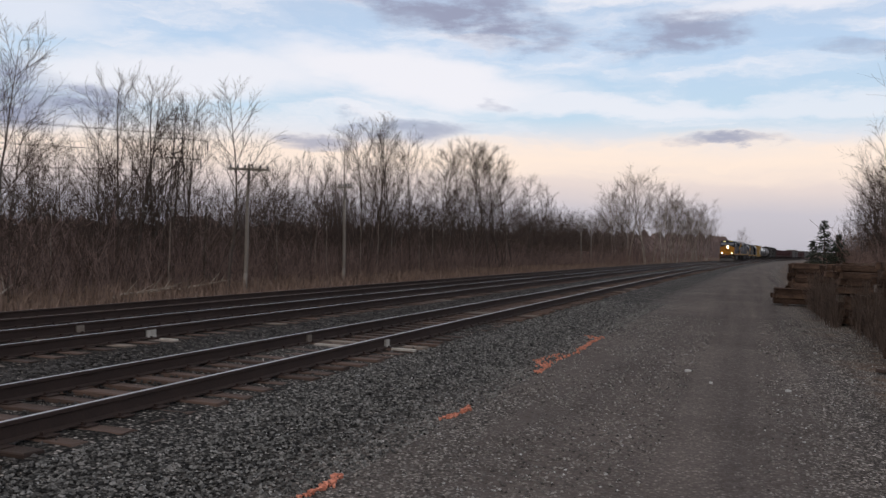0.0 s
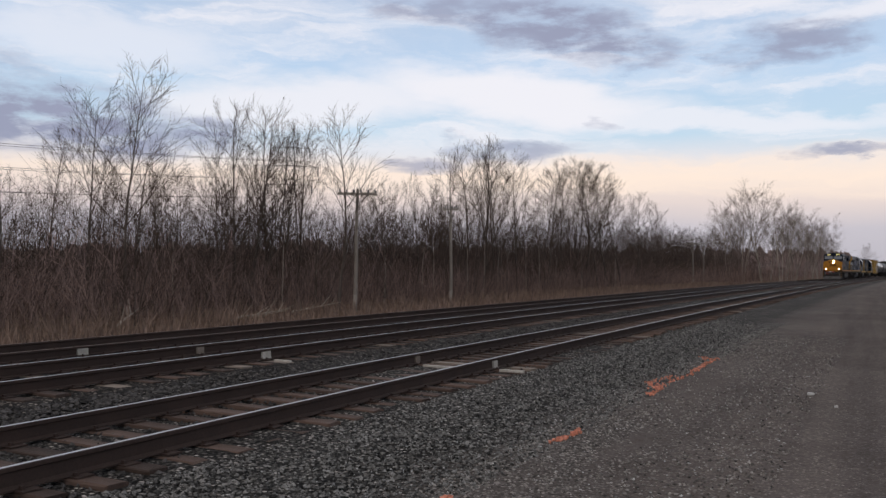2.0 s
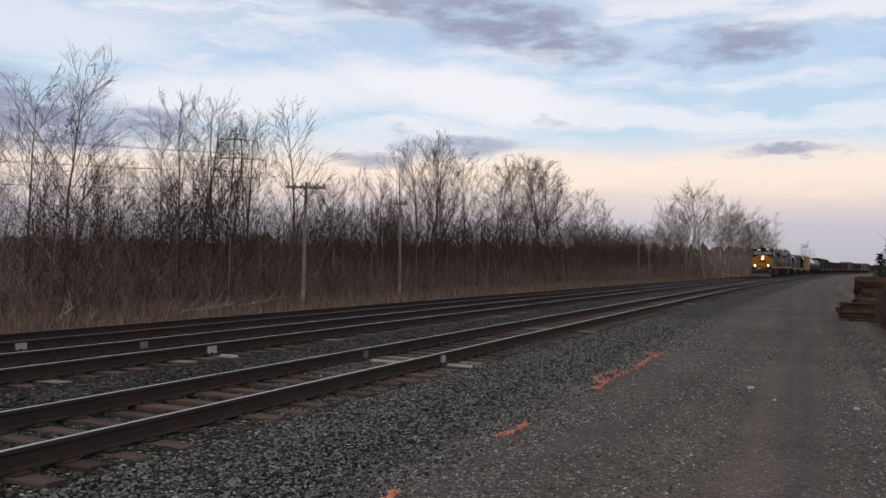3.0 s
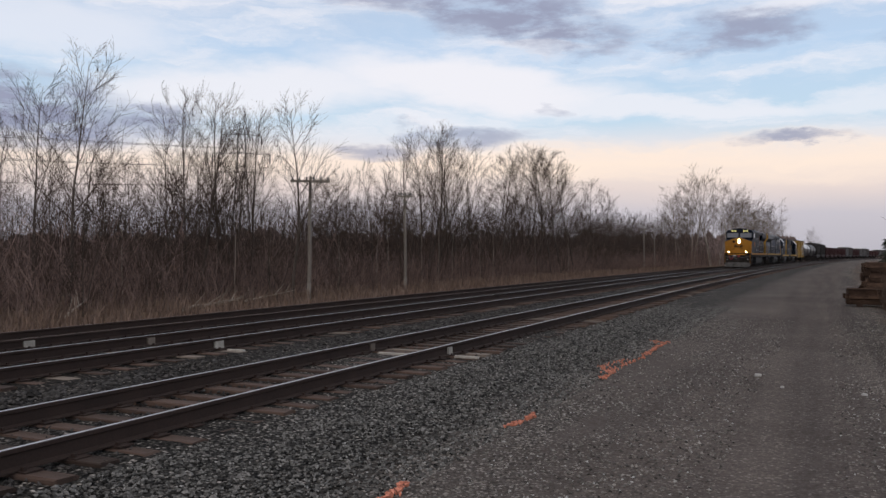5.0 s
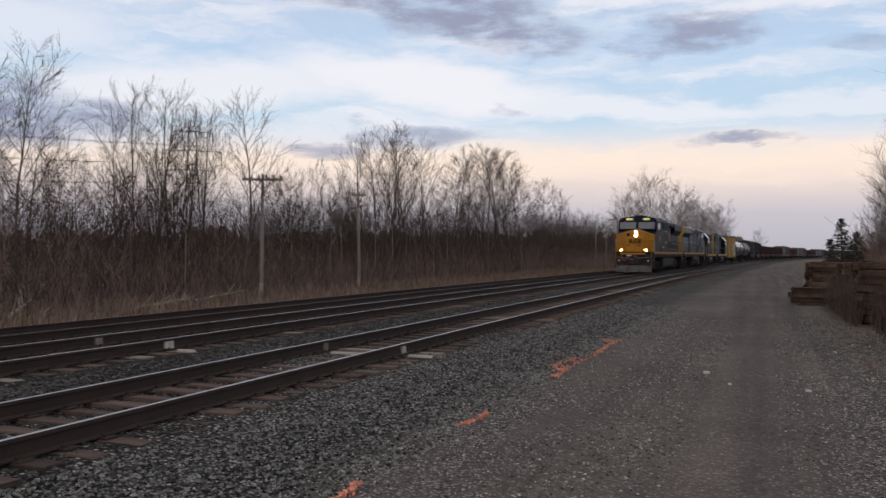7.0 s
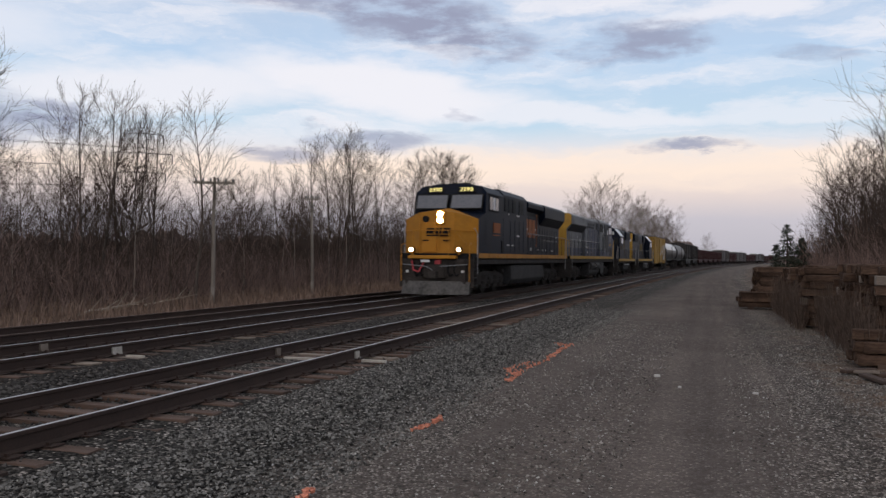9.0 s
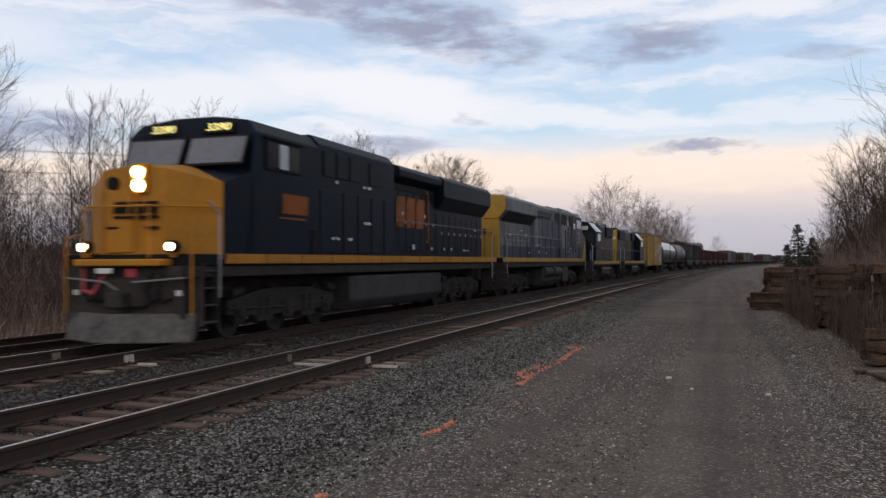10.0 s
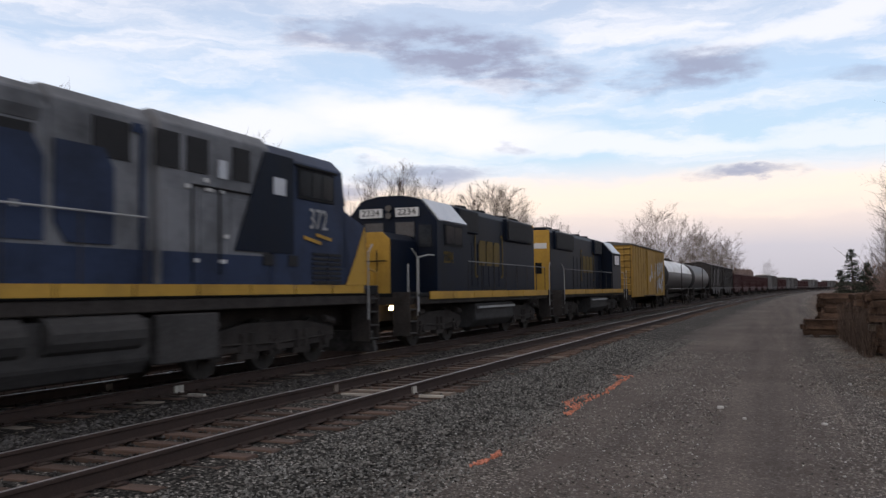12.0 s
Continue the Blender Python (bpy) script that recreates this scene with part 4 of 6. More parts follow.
def handrail(parent, x, ys, top, base, mat, name="handrail"):
    part(name, Soup().tube((x, ys[0], top), (x, ys[-1], top), 0.017, 0.017, 6), mat, parent, "pale top rail of the walkway railing")
    for y in ys:
        part("rail_post", Soup().tube((x, y, base), (x, y, top), 0.016, 0.016, 6), M_TANK_GREY, parent)


def stairs(parent, y, s, mat):
    for sx in (-1, 1):
        for i in range(4):
            z = 0.42 + i * 0.32
            part("step_tread", Soup().box(sx * 1.3 - 0.24, sx * 1.3 + 0.24, y - 0.22, y + 0.22, z, z + 0.04), M_TANK_GREY, parent, bevel=0.008)
        for dy in (-0.24, 0.24):
            part("step_side", Soup().box(sx * 1.3 - 0.25, sx * 1.3 + 0.25, y + dy - 0.02, y + dy + 0.02, 0.38, 1.55), mat, parent)
        part("grab_rail", Soup().rod([(sx * 1.54, y - s * 0.3, 0.9), (sx * 1.54, y - s * 0.3, 2.5), (sx * 1.5, y, 2.72)], 0.02, 6), M_RAIL_WHITE, parent)


def hood_section(w, top, chamfer, base=1.65):
    return [(-w, base), (w, base), (w, top - chamfer), (w - chamfer * 0.9, top), (-w + chamfer * 0.9, top), (-w, top - chamfer)]


def doors(parent, x, y0, y1, n, z0, z1, mat, out=0.018, latches=True):
    step = (y1 - y0) / n
    for i in range(n):
        for s in (-1, 1):
            a, b = y0 + i * step + 0.03, y0 + (i + 1) * step - 0.03
            d = part("hood_door", Soup().box(min(s * x, s * (x + out)), max(s * x, s * (x + out)), a, b, z0, z1), mat, parent, bevel=0.006)
            if latches:
                part("latch", Soup().box(min(s * x, s * (x + 0.05)), max(s * x, s * (x + 0.05)), b - 0.14, b - 0.07, (z0 + z1) / 2 - 0.05, (z0 + z1) / 2 + 0.05), M_RAIL_WHITE, d)


def logo(parent, x, y, z, h, mat, mirror, label):
    """Three bold slanted blocks between two brackets."""
    for s in (-1, 1):
        xa, xb = min(s * x, s * (x + 0.012)), max(s * x, s * (x + 0.012))
        for k in (-1, 0, 1):
            c = y + k * h * 0.92
            so = Soup().prism([(c - h * 0.4, z - h / 2), (c + h * 0.25, z - h / 2), (c + h * 0.4, z - h * 0.3), (c + h * 0.4, z + h / 2), (c - h * 0.25, z + h / 2), (c - h * 0.4, z + h * 0.3)], xa, xb, "x")
            part("emblem_block", so, mat, parent, label)
        for k in (-1, 1):
            c = y + k * h * 1.75
            so = Soup().prism([(c - 0.05, z - h * 0.9), (c + 0.05, z - h * 0.9), (c + 0.05, z + h * 0.8), (c - 0.05, z + h * 0.8)], xa, xb, "x")
            so.box(xa, xb, min(c, c - k * 0.22), max(c, c - k * 0.22), z + h * 0.74, z + h * 0.84)
            so.box(xa, xb, min(c, c - k * 0.22), max(c, c - k * 0.22), z - h * 0.98, z - h * 0.88)
            part("emblem_bracket", so, mat, parent)


def on_side(x, y, z):
    """A pose for lettering on the side that faces +x, or -x."""
    return pose(x, y, z, 90, 0, 90 if x > 0 else -90)


def wide_cab_loco(label, body, cab_mat, nose_mat, lower, sill, wing_mat, end_mat, number, board_lit, emblem, lead):
    t = thing("diesel_locomotive", label, "locomotive", "train")
    # where the full-width cabinet ends, and half the width of the hood behind it
    full, hw = (9.2, 1.15) if lead else (7.5, 1.34)
    # frame, sill stripe and deck
    part("underframe", Soup().box(-1.48, 1.48, -0.55, 20.5, 1.28, 1.5).box(-0.5, 0.5, -0.7, 20.7, 0.75, 1.3), M_UNDER, t, bevel=0.02)
    part("walkway", Soup().box(-1.515, 1.515, -0.5, 20.55, 1.5, 1.72), M_BLACK, t, bevel=0.01)
    for i in range(13):
        a = 0.32 + i * 1.56
        for s in (-1, 1):
            part("sill_stripe", Soup().box(s * 1.53 - 0.012, s * 1.53 + 0.012, a + 0.02, a + 1.53, 1.54, 1.73), sill, t)
    # nose
    plan = ((-1.54, 1.4, 3.42), (-1.54, 0.22, 3.1), (-0.72, -0.42, 3.34), (0.0, -0.45, 3.42), (0.72, -0.42, 3.34), (1.54, 0.22, 3.1), (1.54, 1.4, 3.42))
    so = Soup()
    n = len(plan)
    so.v = [(x, y, 1.64) for x, y, z in plan] + [(x, y, z) for x, y, z in plan] + [(0, 1.4, 3.62)]
    so.f = [(i, i + 1, i + 1 + n, i + n) for i in range(n - 1)] + [(n + i, n + i + 1, 2 * n) for i in range(n - 1)]
    so.mi = [1, 0, 0, 0, 0, 1] + [1, 0, 0, 0, 0, 1]
    part("nose", so, [nose_mat, cab_mat], t, "painted nose under the windscreen", bevel=0.0)
    part("nose_door", Soup().box(-0.6, 0.02, -0.49, -0.42, 1.75, 2.95), nose_mat, t, bevel=0.02)
    for pts in ([(0.12, -0.52, 1.8), (0.12, -0.52, 3.0)], [(-0.68, -0.52, 1.8), (-0.68, -0.52, 3.0)], [(0.62, -0.8, 1.66), (0.62, -0.8, 2.62)], [(-0.85, -0.8, 1.66), (-0.85, -0.8, 2.62)], [(0.75, -0.6, 2.62), (1.5, -0.1, 1.7)]):
        part("grab_rail", Soup().rod(pts, 0.018), nose_mat, t)
    so = Soup().rod([(-1.56, 0.1, 2.62), (-0.85, -0.55, 2.62), (-0.85, -0.8, 2.62), (0.62, -0.8, 2.62), (0.8, -0.55, 2.62), (1.56, 0.1, 2.62)], 0.018)
    part("grab_rail", so, nose_mat, t)
    so = Soup()
    for i, (a, b) in enumerate(((-0.42, -0.12), (-0.05, 0.2), (0.28, 0.55))):
        so.prism([(a, 2.5), (b, 2.5), (b + 0.05, 2.72), (a + 0.05, 2.72)], -0.52, -0.49)
    so.box(-0.4, 0.56, -0.52, -0.44, 2.4, 2.45).box(-0.58, -0.3, -0.5, -0.48, 2.2, 2.25).box(0.3, 0.56, -0.5, -0.42, 2.2, 2.25)
    part("emblem", so, M_BLACK, t, "dark emblem blocks on the nose")
    part("horn_port", Soup().tube((-0.45, -0.4, 3.08), (-0.45, -0.5, 3.08), 0.14, 0.13, 16), M_BLACK, t)
    part("headlight_housing", Soup().box(-0.02, 0.36, -0.52, -0.3, 2.86, 3.44), nose_mat, t, bevel=0.03)
    for z in (3.02, 3.27):
        part("headlight", Soup().tube((0.17, -0.515, z), (0.17, -0.55, z), 0.115, 0.11, 16), M_LAMP if lead else M_GLASS, t)
    for x in (-0.98, 0.98):
        part("ditch_light", Soup().tube((x, -0.5, 1.86), (x, -0.68, 1.86), 0.12, 0.12, 16), M_BLACK, t)
        part("ditch_light_lens", Soup().tube((x, -0.675, 1.86), (x, -0.7, 1.86), 0.078, 0.075, 16), M_LAMP if lead else M_GLASS, t)
        part("lamp_bracket", Soup().box(x - 0.04, x + 0.04, -0.62, 0.3, 1.66, 1.75), nose_mat, t)
    part("anticlimber", Soup().box(-1.05, 0.9, -0.86, -0.3, 1.5, 1.63), sill if lead else nose_mat, t, bevel=0.02)
    # pilot with plow, hoses and steps
    part("pilot", Soup().box(-1.25, 1.25, -0.62, -0.48, 0.5, 1.5), M_UNDER, t, bevel=0.02)
    so = Soup()
    so.prism([(-1.4, -0.5), (-1.4, -0.66), (-0.3, -1.2), (0.3, -1.2), (1.4, -0.66), (1.4, -0.5)], 0.1, 0.62, "z")
    for i, (x, y, z) in enumerate(so.v):
        if z > 0.5:
            so.v[i] = (x, y + 0.18, z)
    part("snow_plow", so, M_PLOW, t, "scuffed pale grey snow plow", bevel=0.01)
    for x in (-0.85, -0.62, 0.55, 0.8):
        part("brake_hose", Soup().rod([(x, -0.62, 1.35), (x + 0.05, -0.82, 1.05), (x + 0.12, -0.8, 0.82), (x + 0.2, -0.66, 0.9)], 0.03, 6), M_BLACK, t)
    part("jumper_cable", Soup().rod([(-0.95, -0.68, 1.45), (-0.82, -0.84, 1.05), (-0.6, -0.86, 0.98), (-0.4, -0.7, 1.42)], 0.032, 6), M_HOSE_RED, t)
    part("cut_lever", Soup().rod([(-1.35, -0.7, 1.28), (-0.3, -0.86, 1.2), (0.0, -0.9, 1.05)], 0.02).rod([(1.35, -0.7, 1.28), (0.3, -0.86, 1.2)], 0.02), M_GREY, t)
    part("buffer_plate", Soup().box(-0.45, 0.45, -0.75, -0.6, 0.72, 1.25), M_UNDER, t, bevel=0.04)
    part("receptacle", Soup().box(0.02, 0.26, -0.72, -0.6, 1.28, 1.46), M_HOSE_RED, t, bevel=0.02)
    part("pale_plate", Soup().box(-0.5, -0.15, -0.88, -0.84, 1.36, 1.46), M_PALE_BOARD, t, bevel=0.008)
    for x in (-1.15, 1.15):
        part("step_light", Soup().box(x - 0.05, x + 0.05, -0.66, -0.6, 0.95, 1.05), M_PALE_BOARD, t)
    for x in (-1.42, 1.42):
        part("corner_post", Soup().rod([(x, -0.62, 0.6), (x, -0.62, 2.05), (x * 0.97, -0.25, 2.12)], 0.022), nose_mat, t)
    coupler(t, -0.75, -1)
    coupler(t, 20.9, 1)
    stairs(t, -0.2, -1, M_UNDER)
    stairs(t, 20.2, 1, M_UNDER)
    # cab
    so = Soup().prism([(-1.54, 1.65), (1.54, 1.65), (1.54, 4.26), (1.32, 4.52), (0.5, 4.64), (-0.5, 4.64), (-1.32, 4.52), (-1.54, 4.26)], 1.0, 4.3)
    so.v = [(x, y + max(0, z - 3.4) * 0.45 if y < 1.5 else y, z) for x, y, z in so.v]
    part("cab", so, cab_mat, t, bevel=0.02)

    def slant(x0, x1, z0, z1, out, thick=0.02):
        s = Soup().box(x0, x1, 0, thick, z0, z1)
        s.v = [(x, 1.0 + (z - 3.4) * 0.45 - out + y, z) for x, y, z in s.v]
        return s

    for s in (-1, 1):
        a, b = sorted((s * 0.1, s * 1.4))
        part("window_gasket", slant(a - 0.05, b + 0.05, 3.55, 4.2, 0.012), M_BLACK, t)
        part("windscreen", slant(a, b, 3.6, 4.15, 0.024), M_WINDSCREEN, t, "windscreen pane with the sky's reflection in its colour")
        part("number_board", slant(*sorted((s * 0.3, s * 1.05)), 4.26, 4.5, 0.03, 0.06), M_BLACK, t, "black number board with lit digits")
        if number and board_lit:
            lettering("digits", number, 0.25, M_BOARD, t, pose(s * 0.675, 1.0 + (4.38 - 3.4) * 0.45 - 0.045, 4.38, 90 - 24, 0, 0), "glowing yellow number", wide=1.15)
        sx = s * 1.545
        part("window_frame", Soup().box(sx - 0.02, sx + 0.02, 1.8, 3.34, 3.5, 4.16), M_BLACK, t, bevel=0.01)
        for k, (a, b, g) in enumerate(((1.87, 2.32, M_GLASS), (2.38, 2.75, M_PALE_GREY if lead else M_GLASS), (2.81, 3.27, M_GLASS))):
            part("side_window", Soup().box(sx - 0.028, sx + 0.028, a, b, 3.57, 4.1), g, t)
        part("sunshade", Soup().box(sx - 0.05 * (s < 0), sx + 0.05 * (s > 0) + 0.001, 1.7, 3.45, 4.17, 4.21), M_BLACK, t)
        if not lead:
            part("rear_window", Soup().box(sx - 0.025, sx + 0.025, 3.82, 4.26, 3.5, 3.84), M_PALE_GREY, t)
    part("roof_gear", Soup().box(-0.4, 0.4, 2.4, 3.6, 4.64, 4.74).tube((0.6, 2.2, 4.5), (0.6, 2.2, 4.75), 0.02, 0.02).tube((-0.5, 3.9, 4.6), (-0.5, 3.9, 4.72), 0.12, 0.08, 8), M_BLACK, t, bevel=0.02)
    # equipment cabinets behind the cab, flush with the sides
    part("equipment_cabinet", Soup().prism(hood_section(1.5, 4.6, 0.22), 4.3, full), body, t, bevel=0.02)
    if not lead:
        part("exhaust_cabinet", Soup().prism(hood_section(hw, 4.58, 0.22), full, 9.6), body, t, bevel=0.02)
    for s in (-1, 1):
        sx = s * 1.505
        for a, b in (((5.0, 5.53), (6.26, 6.84), (7.03, 7.6), (8.02, 8.8)) if not lead else ((4.6, 5.2), (5.35, 5.95), (6.1, 6.7), (7.4, 8.4))):
            part("vent_window", Soup().box((sx if a < full else s * hw) - 0.02, (sx if a < full else s * hw) + 0.02, a, b, 3.64, 4.24), M_VENT, t)
        for a, b in ((4.4, 5.6), (5.7, 6.5), (6.6, 7.4)) + (((7.5, 8.3), (8.4, 9.1)) if lead else ()):
            part("cabinet_door", Soup().box(sx - 0.014, sx + 0.014, a, b, 1.8, 3.3), body, t, bevel=0.006)
        if lead:
            part("dark_hatch", Soup().box(sx * 1.026 - 0.018, sx * 1.026 + 0.018, 3.9, 4.3, 1.75, 2.3), M_BLACK, t)
            part("side_badge", Soup().box(sx * 1.026 - 0.014, sx * 1.026 + 0.014, 2.5, 3.7, 2.62, 3.05).box(sx * 1.026 - 0.014, sx * 1.026 + 0.014, 2.4, 3.6, 2.5, 2.54), M_ORANGE_LOGO, t, "dull orange emblem below the cab window")
        else:
            for k in range(7):
                for a, b in ((1.5, 2.1), (2.15, 2.75)):
                    part("louvre", Soup().box(sx * 1.03 - 0.014, sx * 1.03 + 0.014, a, b, 1.75 + k * 0.1, 1.81 + k * 0.1), M_VENT, t)
            part("pale_panel", Soup().box(sx - 0.02, sx + 0.02, 5.72, 5.96, 3.62, 3.95), M_PALE_GREY, t)
            for a in (3.0, 3.9):
                part("side_louvre", Soup().box(sx * 1.028 - 0.012, sx * 1.028 + 0.012, a + 0.35, a + 0.7, 2.1, 2.32), M_VENT, t)
            part("door_frame", Soup().rod([(sx * 1.02, 6.72, 1.75), (sx * 1.02, 6.72, 3.42), (sx * 1.02, 3.5, 3.42)], 0.02).rod([(sx * 1.02, 5.95, 1.9), (sx * 1.02, 5.95, 3.4)], 0.018), M_BLACK, t)
    # engine hood
    part("engine_hood", Soup().prism(hood_section(hw, 4.4, 0.2), full if lead else 9.6, 13.8), body, t, bevel=0.02)
    doors(t, hw, 9.7, 13.7, 6, 1.9, 3.7, body)
    for s in (-1, 1):
        part("hood_grille", Soup().box(s * (hw + 0.01) - 0.015, s * (hw + 0.01) + 0.015, 9.9, 13.6, 3.75, 3.92), M_VENT, t)
    part("exhaust_stack", Soup().box(-0.35, 0.35, 7.6, 9.0, 4.56, 4.72).box(-0.9, 0.9, 10.2, 13.2, 4.44, 4.56).box(-0.95, 0.95, 14.2, 19.4, 4.44, 4.53), M_BLACK, t, bevel=0.03)
    # radiator with its overhanging wings
    part("radiator_hood", Soup().prism(hood_section(1.15, 4.3, 0.2), 13.8, 19.7), body, t, bevel=0.02)
    part("radiator_housing", Soup().prism([(-1.15, 3.35), (1.15, 3.35), (1.5, 3.8), (1.5, 4.34), (1.35, 4.48), (-1.35, 4.48), (-1.5, 4.34), (-1.5, 3.8)], 13.8, 19.85), wing_mat, t, bevel=0.02)
    part("hood_roof", Soup().prism([(-hw, 3.95), (hw, 3.95), (1.44, 4.12), (1.46, 4.32), (1.32, 4.46), (-1.32, 4.46), (-1.46, 4.32), (-1.44, 4.12)], 9.8, 13.78), wing_mat, t, bevel=0.02)
    for s in (-1, 1):
        part("radiator_grille", Soup().prism([(s * 1.17, 3.42), (s * 1.19, 3.36), (s * 1.52, 3.77), (s * 1.5, 3.83)], 14.0, 19.5), M_VENT, t)
    doors(t, 1.15, 13.95, 19.6, 8, 1.9, 3.2, body)
    part("hood_end", Soup().box(-1.15, 1.15, 19.72, 19.9, 1.65, 3.5).prism([(-1.15, 3.45), (1.15, 3.45), (1.48, 3.82), (1.48, 4.34), (1.33, 4.46), (-1.33, 4.46), (-1.48, 4.34), (-1.48, 3.82)], 19.86, 19.95), end_mat, t, "painted end of the long hood", bevel=0.01)
    part("marker_lamp", Soup().box(-0.18, 0.18, 19.94, 20.0, 3.3, 4.2), M_BLACK, t, bevel=0.02)
    part("end_emblem", Soup().box(-0.6, -0.2, 19.955, 19.97, 2.7, 3.0).box(-0.1, 0.25, 19.955, 19.97, 2.7, 3.0).box(0.35, 0.7, 19.955, 19.97, 2.7, 3.0), M_BLUE, t)
    if lower:
        for s in (-1, 1):
            part("lower_band", Soup().box(s * 1.525 - 0.006, s * 1.525 + 0.006, 4.32, full - 0.02, 1.73, 2.27).box(s * (hw + 0.026) - 0.006, s * (hw + 0.026) + 0.006, full, 13.78, 1.73, 2.27).box(s * 1.176 - 0.006, s * 1.176 + 0.006, 13.8, 19.6, 1.73, 2.27), lower, t)
        # a wedge of blue sweeps back behind the cab
            part("cab_wedge", Soup().prism([(3.5, 2.35), (5.55, 2.35), (4.55, 4.3), (3.5, 4.3)], s * 1.55 - 0.006, s * 1.55 + 0.006, "x"), M_NAVY, t)
            part("nose_wedge", Soup().prism([(0.24, 1.73), (1.25, 1.73), (0.75, 2.4), (0.3, 3.1)], s * 1.553 - 0.008, s * 1.553 + 0.008, "x"), nose_mat, t)
    logo(t, hw + 0.03, emblem[0], emblem[1], emblem[2], emblem[3], False, "bold emblem blocks between brackets on the hood side")
    if number and not lead:
        for s in (-1, 1):
            lettering("road_number", number, 0.62, M_RAIL_WHITE, t, on_side(s * 1.56, 2.5, 3.1), "pale road number under the cab window", wide=0.85)
        so = Soup()
        for s in (-1, 1):
            so.prism([(1.95, 2.68), (2.6, 2.76), (2.6, 2.83), (1.95, 2.75)], s * 1.56 - 0.006, s * 1.56 + 0.006, "x")
            so.prism([(2.4, 2.58), (3.1, 2.68), (3.1, 2.75), (2.4, 2.65)], s * 1.56 - 0.006, s * 1.56 + 0.006, "x")
        part("lightning_flash", so, M_LEMON, t)
    chance = random.Random(77 if lead else 78)
    for s in (-1, 1):
        for k in range(10):
            a, z = (9.6 + 4.0 * chance.random()) if k < 5 else (13.9 + 5.5 * chance.random()), chance.choice((1.95, 2.35, 2.75, 3.0))
            wide, high = chance.choice(((0.1, 0.1), (0.22, 0.06), (0.16, 0.16), (0.3, 0.05)))
            edge = s * ((hw if k < 5 else 1.15) + 0.032)
            part("pale_label", Soup().box(edge - 0.012, edge + 0.012, a, a + wide, z, z + high), M_PALE_BOARD, t)
        for k in range(8):
            a, z = 4.6 + 2.7 * chance.random(), chance.choice((2.1, 2.55, 3.35, 3.5))
            part("pale_label", Soup().box(s * 1.53 - 0.012, s * 1.53 + 0.012, a, a + chance.choice((0.1, 0.2)), z, z + 0.07), M_PALE_BOARD, t)
    # tank and reservoirs
    tank = Soup().prism([(-1.25, 0.32), (1.25, 0.32), (1.42, 0.55), (1.42, 1.2), (-1.42, 1.2), (-1.42, 0.55)], 6.3 if lead else 7.6, 13.7 if lead else 12.4)
    part("fuel_tank", tank, M_TANK_GREY, t, "dusty grey fuel tank", bevel=0.03)
    if not lead:
        for s in (-1, 1):
            for a in (7.9, 10.2):
                so = Soup().tube((s * 1.3, a, 1.0), (s * 1.3, a + 1.9, 1.0), 0.3, 0.3, 14)
                part("air_reservoir", so, M_TANK_GREY, t, smooth=False)
            part("battery_box", Soup().box(s * 1.44 - 0.08, s * 1.44 + 0.08, 5.96, 7.55, 0.44, 1.24), M_TANK_GREY, t, bevel=0.02)
    truck(t, 3.5, 3, 2.0)
    truck(t, 16.9, 3, 2.0)
    rail = M_RAIL_WHITE if not lead else M_GREY
    for s in (-1, 1):
        handrail(t, s * 1.49, [full + 0.3 + (19.8 - full) * i / 9 for i in range(10)], 2.78, 1.72, rail)
    so = Soup()
    for x in (-1.45, -0.5, 0.5, 1.45):
        so.tube((x, 20.5, 1.6), (x, 20.5, 2.7), 0.02, 0.02)
    so.rod([(-1.45, 20.5, 2.7), (-0.5, 20.5, 2.7)], 0.02).rod([(0.5, 20.5, 2.7), (1.45, 20.5, 2.7)], 0.02)
    part("end_railing", so, end_mat, t)
    return t


